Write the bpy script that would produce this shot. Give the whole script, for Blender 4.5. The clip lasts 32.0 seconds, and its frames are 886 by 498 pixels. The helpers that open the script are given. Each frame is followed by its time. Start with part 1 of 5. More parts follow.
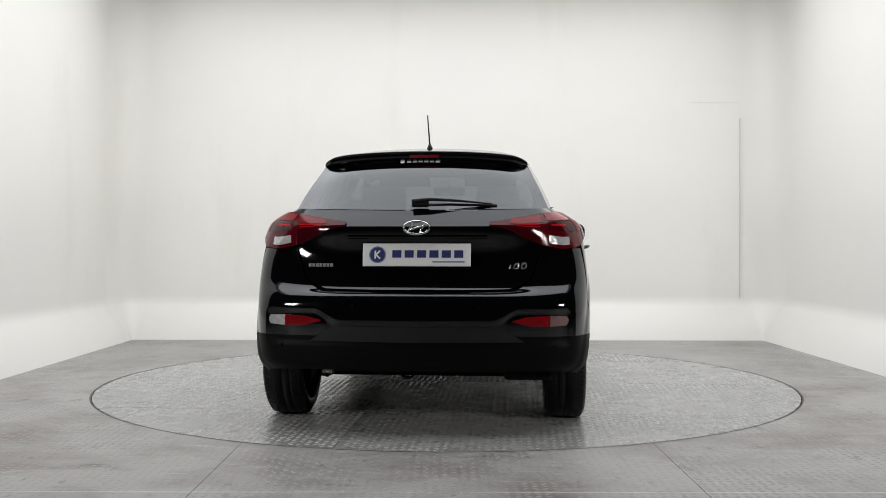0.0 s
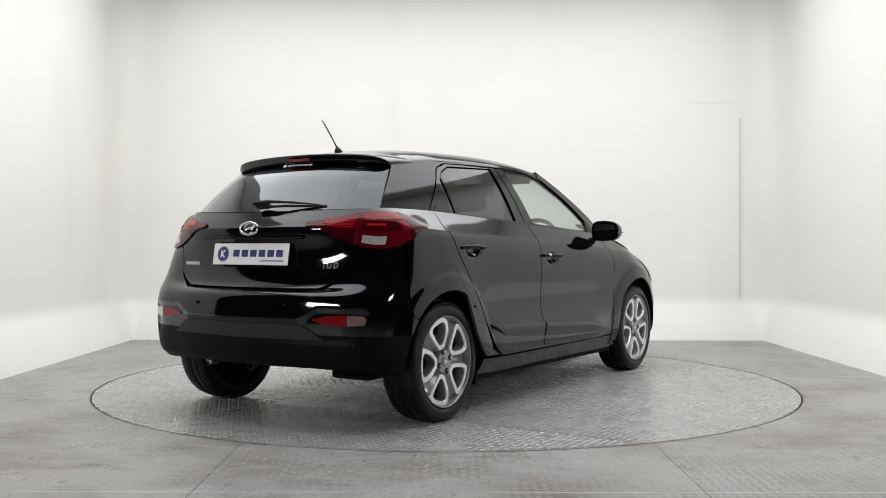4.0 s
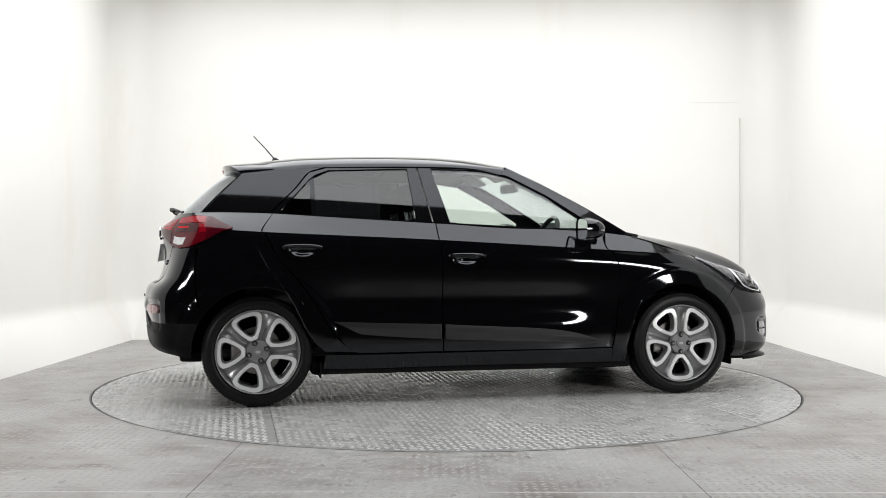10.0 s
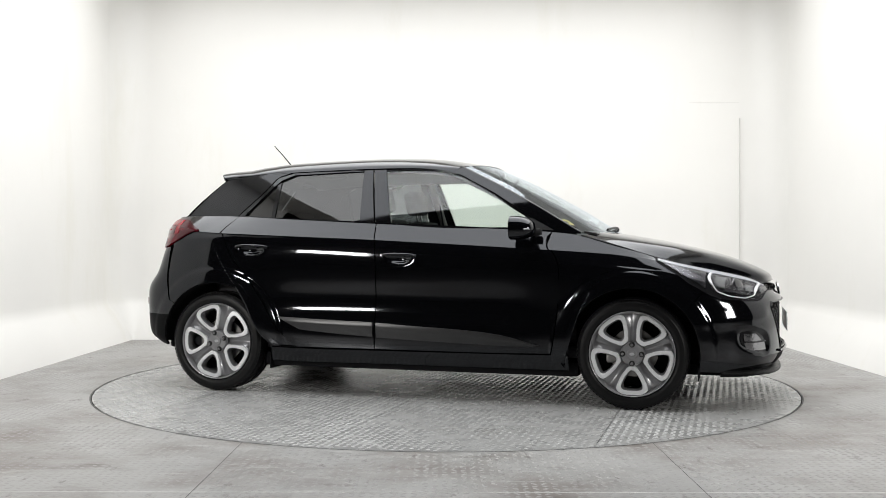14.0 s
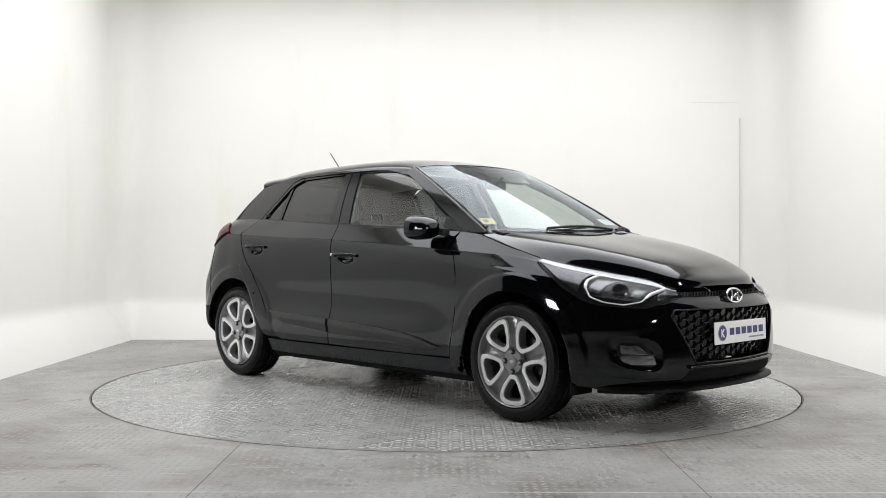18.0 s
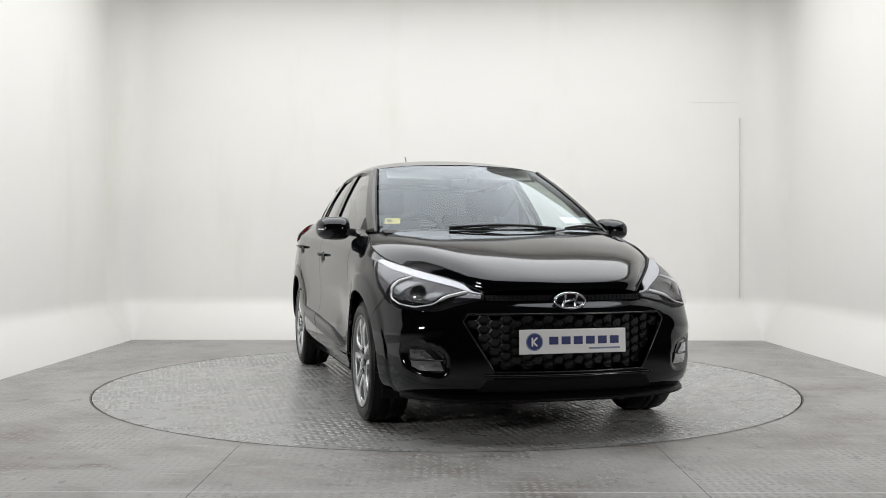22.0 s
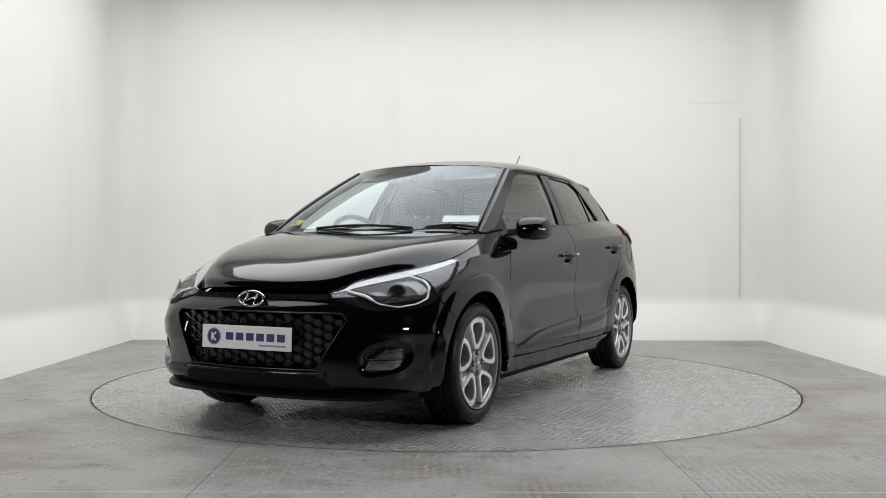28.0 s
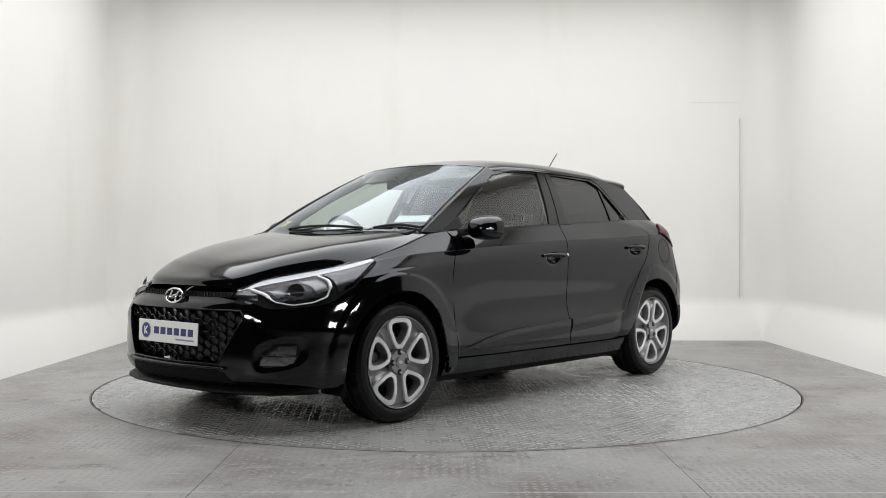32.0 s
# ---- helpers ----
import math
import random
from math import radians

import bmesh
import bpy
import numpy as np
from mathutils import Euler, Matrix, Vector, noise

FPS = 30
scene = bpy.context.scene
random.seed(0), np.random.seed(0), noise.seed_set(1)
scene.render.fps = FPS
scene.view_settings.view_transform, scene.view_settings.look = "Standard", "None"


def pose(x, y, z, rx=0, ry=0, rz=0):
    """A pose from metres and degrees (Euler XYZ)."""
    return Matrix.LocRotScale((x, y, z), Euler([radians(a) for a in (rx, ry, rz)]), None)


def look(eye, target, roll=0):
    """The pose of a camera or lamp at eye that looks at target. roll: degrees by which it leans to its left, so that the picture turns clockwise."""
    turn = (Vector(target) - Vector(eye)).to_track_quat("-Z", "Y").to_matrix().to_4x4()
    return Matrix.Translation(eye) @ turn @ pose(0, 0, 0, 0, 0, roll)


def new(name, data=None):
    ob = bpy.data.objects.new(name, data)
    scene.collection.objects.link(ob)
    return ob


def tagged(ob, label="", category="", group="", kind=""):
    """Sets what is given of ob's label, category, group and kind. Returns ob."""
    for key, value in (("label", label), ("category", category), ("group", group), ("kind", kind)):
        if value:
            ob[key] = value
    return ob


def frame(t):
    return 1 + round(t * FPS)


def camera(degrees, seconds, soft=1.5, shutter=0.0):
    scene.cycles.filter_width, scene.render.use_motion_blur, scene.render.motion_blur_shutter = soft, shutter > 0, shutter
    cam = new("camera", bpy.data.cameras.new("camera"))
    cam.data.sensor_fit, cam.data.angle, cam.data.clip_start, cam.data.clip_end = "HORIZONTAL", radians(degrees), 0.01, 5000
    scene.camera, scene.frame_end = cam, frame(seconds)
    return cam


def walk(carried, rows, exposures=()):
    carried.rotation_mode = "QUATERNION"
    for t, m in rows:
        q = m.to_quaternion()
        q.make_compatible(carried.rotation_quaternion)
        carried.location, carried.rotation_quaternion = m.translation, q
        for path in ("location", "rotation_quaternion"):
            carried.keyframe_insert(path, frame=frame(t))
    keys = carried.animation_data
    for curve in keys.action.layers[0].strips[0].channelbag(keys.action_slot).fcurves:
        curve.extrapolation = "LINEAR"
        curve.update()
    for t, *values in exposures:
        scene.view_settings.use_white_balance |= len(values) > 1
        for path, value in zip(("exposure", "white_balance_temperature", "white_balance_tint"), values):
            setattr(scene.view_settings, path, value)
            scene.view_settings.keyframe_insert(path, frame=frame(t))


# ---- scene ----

# camera: still, on a tripod in front of the photo booth
EYE = (-0.022, -6.562, 0.910)
cam = camera(48.73, 32.0, soft=0.9)
VIEW = Matrix.Translation(EYE) @ pose(0, 0, 0, 90 - 0.18, 0, 0) @ pose(0, 0, 0, 0, 0, 0.075)
walk(cam, [(0.0, VIEW), (32.0, VIEW)],
     exposures=[(0.0, 0.0), (3.0, 0.07), (6.0, 0.26), (9.0, 0.38), (13.0, 0.38), (17.0, 0.30), (20.0, 0.10), (24.0, 0.0), (28.0, -0.04), (30.0, 0.0), (32.0, 0.02)])

# heading of the car on the turntable, in degrees, at those seconds
HEADINGS = [(0.0, 85.66), (0.5, 82.38), (1.0, 78.9), (1.5, 75.27), (2.0, 71.56), (2.5, 67.85), (3.0, 64.17), (3.5, 60.51),
            (5.5, 46.07), (6.5, 38.78), (7.5, 31.32), (8.5, 23.7), (9.5, 15.99), (10.5, 8.57), (11.5, 1.36), (12.5, -5.77),
            (13.5, -12.83), (14.5, -19.92), (16.5, -34.42), (17.5, -41.8), (18.5, -49.09), (19.5, -56.36), (20.5, -63.69),
            (21.5, -71.03), (22.5, -78.36), (23.5, -85.63), (24.5, -92.93), (25.5, -99.94), (27.5, -113.32), (28.5, -120.23),
            (29.5, -127.23), (30.0, -130.78), (30.1, -131.5), (32.0, -131.5)]
CAR_OFFSET = (0.0217, 0.0103)

# ---- light ----
world = bpy.data.worlds.new("workshop_air")
scene.world = world
world.use_nodes = True
world.node_tree.nodes["Background"].inputs[0].default_value = (0.9, 0.95, 1.0, 1)
world.node_tree.nodes["Background"].inputs[1].default_value = 0.02


def area_lamp(name, eye, target, sx, sy, watts, color=(1, 1, 1)):
    data = bpy.data.lights.new(name, "AREA")
    data.shape, data.size, data.size_y, data.energy, data.color = "RECTANGLE", sx, sy, watts, color
    ob = new(name, data)
    ob.matrix_world = look(eye, target)
    return ob


area_lamp("luminous_ceiling_lamp", (0.025, -0.11, 3.52), (0.025, -0.109, 0), 5.8, 4.74, 209, (0.965, 0.982, 1.0))
for side in (-1, 1):
    area_lamp("side_softbox_lamp", (side * 3.35, -4.1, 1.52), (0, 0.6, 0.7), 0.66, 0.42, 38, (1.0, 0.98, 0.95))

# ---- materials ----


def material(name, color, rough=0.5, metal=0.0, vary=0.0, scale=30.0, bump=0.0, bump_scale=200.0, coat=0.0, spec=0.5, rough_vary=0.0,
             trans=0.0, emit=None, emit_strength=0.0, ior=1.45, low=2.0):
    """A principled material with two scales of mottling in colour, roughness and relief."""
    m = bpy.data.materials.new(name)
    m.use_nodes = True
    nt = m.node_tree
    b = nt.nodes["Principled BSDF"]
    b.inputs["Base Color"].default_value = (*color, 1)
    b.inputs["Roughness"].default_value = rough
    b.inputs["Metallic"].default_value = metal
    b.inputs["Coat Weight"].default_value = coat
    b.inputs["Coat Roughness"].default_value = 0.03
    b.inputs["Specular IOR Level"].default_value = spec
    b.inputs["Transmission Weight"].default_value = trans
    b.inputs["IOR"].default_value = ior
    if emit:
        b.inputs["Emission Color"].default_value = (*emit, 1)
        b.inputs["Emission Strength"].default_value = emit_strength
    if vary or bump or rough_vary:
        tc = nt.nodes.new("ShaderNodeTexCoord")
        fine, broad = nt.nodes.new("ShaderNodeTexNoise"), nt.nodes.new("ShaderNodeTexNoise")
        fine.inputs["Scale"].default_value, fine.inputs["Detail"].default_value = scale, 6
        broad.inputs["Scale"].default_value, broad.inputs["Detail"].default_value = low, 4
        nt.links.new(tc.outputs["Object"], fine.inputs["Vector"])
        nt.links.new(tc.outputs["Object"], broad.inputs["Vector"])
        mix = nt.nodes.new("ShaderNodeMath")
        mix.operation = "MULTIPLY_ADD"
        nt.links.new(fine.outputs["Fac"], mix.inputs[0])
        mix.inputs[1].default_value = 0.55
        half = nt.nodes.new("ShaderNodeMath")
        half.operation = "MULTIPLY"
        half.inputs[1].default_value = 0.45
        nt.links.new(broad.outputs["Fac"], half.inputs[0])
        nt.links.new(half.outputs[0], mix.inputs[2])
        if vary:
            ramp = nt.nodes.new("ShaderNodeMapRange")
            ramp.inputs["From Min"].default_value, ramp.inputs["From Max"].default_value = 0.3, 0.7
            ramp.inputs["To Min"].default_value, ramp.inputs["To Max"].default_value = 1 - vary, 1 + vary
            nt.links.new(mix.outputs[0], ramp.inputs["Value"])
            mul = nt.nodes.new("ShaderNodeMix")
            mul.data_type, mul.blend_type = "RGBA", "MULTIPLY"
            mul.inputs["Factor"].default_value = 1
            mul.inputs["A"].default_value = (*color, 1)
            nt.links.new(ramp.outputs["Result"], mul.inputs["B"])
            nt.links.new(mul.outputs["Result"], b.inputs["Base Color"])
        if rough_vary:
            rr = nt.nodes.new("ShaderNodeMapRange")
            rr.inputs["From Min"].default_value, rr.inputs["From Max"].default_value = 0.3, 0.7
            rr.inputs["To Min"].default_value, rr.inputs["To Max"].default_value = max(0.02, rough - rough_vary), min(1, rough + rough_vary)
            nt.links.new(mix.outputs[0], rr.inputs["Value"])
            nt.links.new(rr.outputs["Result"], b.inputs["Roughness"])
        if bump:
            grain = nt.nodes.new("ShaderNodeTexNoise")
            grain.inputs["Scale"].default_value, grain.inputs["Detail"].default_value = bump_scale, 4
            nt.links.new(tc.outputs["Object"], grain.inputs["Vector"])
            bn = nt.nodes.new("ShaderNodeBump")
            bn.inputs["Strength"].default_value, bn.inputs["Distance"].default_value = bump, 0.01
            nt.links.new(grain.outputs["Fac"], bn.inputs["Height"])
            nt.links.new(bn.outputs["Normal"], b.inputs["Normal"])
    return m


def glass_material(name, tint, shine_amount=1.0, shine_color=(1, 1, 1)):
    """Thin window glass: a tinted see-through sheet with a clear gloss on it."""
    m = bpy.data.materials.new(name)
    m.use_nodes = True
    nt = m.node_tree
    nt.nodes.remove(nt.nodes["Principled BSDF"])
    out = nt.nodes["Material Output"]
    clear, shine, mix = nt.nodes.new("ShaderNodeBsdfTransparent"), nt.nodes.new("ShaderNodeBsdfGlossy"), nt.nodes.new("ShaderNodeMixShader")
    clear.inputs["Color"].default_value = (*tint, 1)
    shine.inputs["Roughness"].default_value = 0.01
    shine.inputs["Color"].default_value = (*shine_color, 1)
    face, steep, gain = nt.nodes.new("ShaderNodeLayerWeight"), nt.nodes.new("ShaderNodeMath"), nt.nodes.new("ShaderNodeMath")
    steep.operation, gain.operation = "POWER", "MULTIPLY_ADD"
    steep.inputs[1].default_value, gain.inputs[1].default_value, gain.inputs[2].default_value = 4.5, 0.9 * shine_amount, 0.055 * shine_amount
    nt.links.new(face.outputs["Facing"], steep.inputs[0])
    nt.links.new(steep.outputs[0], gain.inputs[0])
    nt.links.new(gain.outputs[0], mix.inputs[0])
    nt.links.new(clear.outputs[0], mix.inputs[1])
    nt.links.new(shine.outputs[0], mix.inputs[2])
    nt.links.new(mix.outputs[0], out.inputs["Surface"])
    return m


WALL = material("white_booth_paint", (0.815, 0.803, 0.775), 0.34, vary=0.014, scale=2.5, rough_vary=0.02, low=0.5)
DARK_WALL = material("dim_workshop_wall", (0.03, 0.032, 0.035), 0.8, vary=0.2)
PLATE = material("grey_painted_tread_plate", (0.325, 0.321, 0.314), 0.44, vary=0.16, scale=9, bump=0.15, bump_scale=60, rough_vary=0.14, low=1.1)
PLATE_DISC = material("grey_painted_tread_plate_disc", (0.298, 0.299, 0.294), 0.27, vary=0.14, scale=9, bump=0.08, bump_scale=60, rough_vary=0.10, low=1.4)
GAP = material("dark_joint", (0.02, 0.02, 0.02), 0.8)
PAINT = material("black_car_paint", (0.0022, 0.0023, 0.0029), 0.055, ior=1.51)
PAINT.node_tree.nodes["Principled BSDF"].inputs["Specular Tint"].default_value = (0.92, 0.945, 1.0, 1)
BOLT = material("bolt_steel", (0.40, 0.40, 0.41), 0.25, metal=1.0)
GLOSS = material("gloss_black_trim", (0.003, 0.003, 0.0034), 0.06)
GLOSS.node_tree.nodes["Principled BSDF"].inputs["Specular Tint"].default_value = (0.92, 0.945, 1.0, 1)
PLASTIC = material("black_grained_plastic", (0.011, 0.011, 0.0115), 0.48, bump=0.2, bump_scale=900, vary=0.1, spec=0.35)
LOWER_PLASTIC = material("satin_black_bumper_plastic", (0.004, 0.004, 0.0044), 0.46, spec=0.08, vary=0.1)
RUBBER = material("black_tyre_rubber", (0.004, 0.004, 0.0043), 0.38, vary=0.2, scale=60, bump=0.1, bump_scale=300, spec=0.28)
UNDER = material("matt_black_underbody", (0.008, 0.008, 0.009), 0.8, vary=0.3, spec=0.12)
ALLOY = material("machined_alloy", (0.80, 0.81, 0.82), 0.32, metal=0.45, rough_vary=0.05)
ALLOY_DARK = material("grey_painted_alloy", (0.29, 0.29, 0.298), 0.32, metal=0.6, coat=0.3)
STEEL = material("brake_steel", (0.34, 0.33, 0.32), 0.4, metal=1.0, vary=0.1)
CHROME = material("chrome", (0.8, 0.8, 0.82), 0.08, metal=1.0)
SILVER = material("satin_silver", (0.62, 0.63, 0.65), 0.28, metal=0.7)
TINT = glass_material("dark_privacy_glass", (0.078, 0.085, 0.09))
TINT_REAR = glass_material("dark_rear_window_glass", (0.055, 0.06, 0.064), 1.3, (0.92, 0.96, 1.0))
CLEAR = glass_material("green_tinted_glass", (0.80, 0.86, 0.82), 1.2)
SCREEN = glass_material("windscreen_glass", (0.74, 0.80, 0.79), 1.05, (0.88, 0.94, 1.0))
RED = material("red_lamp_plastic", (0.085, 0.002, 0.006), 0.10, spec=0.35)
# no emission: the glow of the tail lamp bars is put into a brighter red
RED_GLOW = material("red_lamp_painted_glow", (0.48, 0.008, 0.014), 0.2, spec=0.2)
RED_MID = material("smoked_brake_red", (0.22, 0.004, 0.008), 0.12, vary=0.3, scale=25)
MESH_BLACK = material("coarse_black_plastic_mesh", (0.004, 0.004, 0.0044), 0.40, bump=0.3, bump_scale=160, spec=0.14)
MOULDING = material("satin_door_moulding", (0.016, 0.016, 0.017), 0.30, spec=0.6)
PIANO = material("piano_black_plastic", (0.006, 0.006, 0.007), 0.24)
WHITE_SHEET = material("white_plate", (0.86, 0.865, 0.87), 0.3, vary=0.02)
INK = material("dark_blue_ink", (0.035, 0.045, 0.16), 0.4)
PALE_INK = material("grey_blue_ink", (0.25, 0.29, 0.42), 0.4)
YELLOW = material("yellow_sticker", (0.72, 0.58, 0.10), 0.4)
FABRIC = material("dark_grey_seat_cloth", (0.03, 0.03, 0.033), 0.9, bump=0.1, bump_scale=90, vary=0.15)
DASH = material("dark_dashboard_plastic", (0.025, 0.025, 0.027), 0.6, bump=0.1, bump_scale=500)
LINING = material("pale_grey_headlining", (0.45, 0.44, 0.42), 0.9, vary=0.05, scale=12)


def stain(m, color, scale, low, high, squash=(1, 1, 1)):
    """Lays patches of dirt of that colour over a material, where a noise runs from low to high."""
    nt = m.node_tree
    b = nt.nodes["Principled BSDF"]
    old = b.inputs["Base Color"].links[0].from_socket
    tc, mp, ns, mr, mix = (nt.nodes.new(k) for k in ("ShaderNodeTexCoord", "ShaderNodeMapping", "ShaderNodeTexNoise", "ShaderNodeMapRange", "ShaderNodeMix"))
    mp.inputs["Scale"].default_value = squash
    ns.inputs["Scale"].default_value, ns.inputs["Detail"].default_value, ns.inputs["Roughness"].default_value = scale, 8, 0.65
    mr.inputs["From Min"].default_value, mr.inputs["From Max"].default_value = low, high
    mix.data_type = "RGBA"
    nt.links.new(tc.outputs["Object"], mp.inputs["Vector"])
    nt.links.new(mp.outputs["Vector"], ns.inputs["Vector"])
    nt.links.new(ns.outputs["Fac"], mr.inputs["Value"])
    nt.links.new(mr.outputs["Result"], mix.inputs["Factor"])
    nt.links.new(old, mix.inputs["A"])
    mix.inputs["B"].default_value = (*color, 1)
    nt.links.new(mix.outputs["Result"], b.inputs["Base Color"])


stain(WALL, (0.765, 0.748, 0.69), 0.8, 0.55, 0.78, (1.6, 1.6, 0.4))
stain(PLATE, (0.15, 0.125, 0.107), 1.3, 0.46, 0.70)
stain(PLATE, (0.13, 0.115, 0.10), 3.6, 0.58, 0.72, (0.5, 1.6, 1))
stain(PLATE, (0.07, 0.065, 0.06), 22, 0.66, 0.74, (1, 2.2, 1))
stain(PLATE, (0.44, 0.435, 0.425), 5, 0.57, 0.74, (0.6, 2.4, 1))
stain(PLATE, (0.10, 0.085, 0.075), 9, 0.60, 0.72, (1.4, 0.5, 1))
stain(PLATE_DISC, (0.20, 0.195, 0.185), 1.6, 0.52, 0.82)
stain(PLATE_DISC, (0.35, 0.35, 0.345), 7, 0.60, 0.80)
stain(PLATE_DISC, (0.14, 0.137, 0.13), 24, 0.68, 0.80)

# ---- building helpers ----


def mesh_object(name, verts, faces, mat, parent=None, label="", smooth=True, flat_from=None):
    me = bpy.data.meshes.new(name)
    me.from_pydata([tuple(v) for v in verts], [], faces)
    me.polygons.foreach_set("use_smooth", [smooth and (flat_from is None or i < flat_from) for i in range(len(me.polygons))])
    me.materials.append(mat)
    me.update()
    ob = new(name, me)
    if parent is not None:
        ob.parent = parent
    if label:
        ob["label"] = label
    return ob


def part(name, bm, mat, parent=None, label="", smooth=False):
    me = bpy.data.meshes.new(name)
    bmesh.ops.recalc_face_normals(bm, faces=bm.faces)
    bm.to_mesh(me)
    bm.free()
    me.polygons.foreach_set("use_smooth", [smooth] * len(me.polygons))
    me.materials.append(mat)
    ob = new(name, me)
    if parent is not None:
        ob.parent = parent
    if label:
        ob["label"] = label
    return ob


def box(bm, x0, x1, y0, y1, z0, z1, m=None, bevel=0.0):
    made = bmesh.ops.create_cube(bm, size=1)["verts"]
    bmesh.ops.transform(bm, verts=made, matrix=Matrix.Translation(((x0 + x1) / 2, (y0 + y1) / 2, (z0 + z1) / 2)) @ Matrix.Diagonal((x1 - x0, y1 - y0, z1 - z0, 1)))
    if bevel:
        edges = list({e for v in made for e in v.link_edges})
        made = [v for v in bmesh.ops.bevel(bm, geom=edges, offset=bevel, segments=2, profile=0.6, affect="EDGES")["verts"]] + [v for v in made if v.is_valid]
        made = list(set(made))
    if m is not None:
        bmesh.ops.transform(bm, verts=made, matrix=m)
    return made


def spline(points, t):
    """Catmull-Rom through the rows of points at parameters t (0 .. n-1); the points may have any dimension."""
    P = np.asarray(points, float)
    n = len(P)
    Q = np.concatenate([[2 * P[0] - P[1]], P, [2 * P[-1] - P[-2]]])
    t = np.clip(np.asarray(t, float), 0, n - 1)
    i = np.minimum(t.astype(int), n - 2)
    f = (t - i).reshape(t.shape + (1,) * (P.ndim - 1))
    a, b, c, d = Q[i], Q[i + 1], Q[i + 2], Q[i + 3]
    return 0.5 * (2 * b + (c - a) * f + (2 * a - 5 * b + 4 * c - d) * f ** 2 + (3 * b - a - 3 * c + d) * f ** 3)


def along(points, n, curved=True):
    """n points spread evenly by length along a polyline or a spline through points."""
    P = np.asarray(points, float)
    fine = spline(P, np.linspace(0, len(P) - 1, 40 * len(P))) if curved and len(P) > 2 else P
    d = np.concatenate([[0], np.cumsum(np.linalg.norm(np.diff(fine, axis=0), axis=1))])
    want = np.linspace(0, d[-1], n)
    return np.stack([np.interp(want, d, fine[:, k]) for k in range(P.shape[1])], 1)


def coons(bottom, top, left, right):
    """Fills four edge curves: bottom and top run left to right, left and right run bottom to top."""
    n, m = len(bottom), len(left)
    u, v = np.linspace(0, 1, n)[:, None, None], np.linspace(0, 1, m)[None, :, None]
    B, T, L, R = bottom[:, None, :], top[:, None, :], left[None, :, :], right[None, :, :]
    bil = (1 - u) * (1 - v) * bottom[0] + u * (1 - v) * bottom[-1] + (1 - u) * v * top[0] + u * v * top[-1]
    return (1 - v) * B + v * T + (1 - u) * L + u * R - bil


def normals(P):
    du, dv = np.gradient(P, axis=0), np.gradient(P, axis=1)
    N = np.cross(du, dv)
    return N / np.maximum(np.linalg.norm(N, axis=2, keepdims=True), 1e-9)


def sheet(name, P, mat, parent, label="", thick=0.012, mirror=False, outward=(0, 1, 0), lift=0.0, center=None):
    """A panel from a grid of points, with folded edges that run thick metres inwards."""
    P = np.array(P, float)
    N = normals(P)
    mid = N[N.shape[0] // 2, N.shape[1] // 2]
    flip = np.dot(mid, outward) < 0
    if flip:
        N = -N
    P = P + N * lift
    n, m = P.shape[:2]
    back = P - N * thick
    idx = np.arange(n * m).reshape(n, m)
    faces = [[idx[i, j], idx[i + 1, j], idx[i + 1, j + 1], idx[i, j + 1]] for i in range(n - 1) for j in range(m - 1)]
    ring = [(i, 0) for i in range(n)] + [(n - 1, j) for j in range(1, m)] + [(i, m - 1) for i in range(n - 2, -1, -1)] + [(0, j) for j in range(m - 2, 0, -1)]
    verts = list(P.reshape(-1, 3))
    nf, base, k = len(faces), len(verts), len(ring)
    for i, j in ring:
        verts += [P[i, j], back[i, j]]
    for a in range(k):
        b = (a + 1) % k
        faces.append([base + 2 * a, base + 2 * a + 1, base + 2 * b + 1, base + 2 * b])
    verts = np.array(verts)
    if flip:
        faces = [f[::-1] for f in faces]
    if mirror:
        verts = verts * [1, -1, 1]
        faces = [f[::-1] for f in faces]
    return mesh_object(name, verts, faces, mat, parent, label, flat_from=nf)


# ---- the booth ----


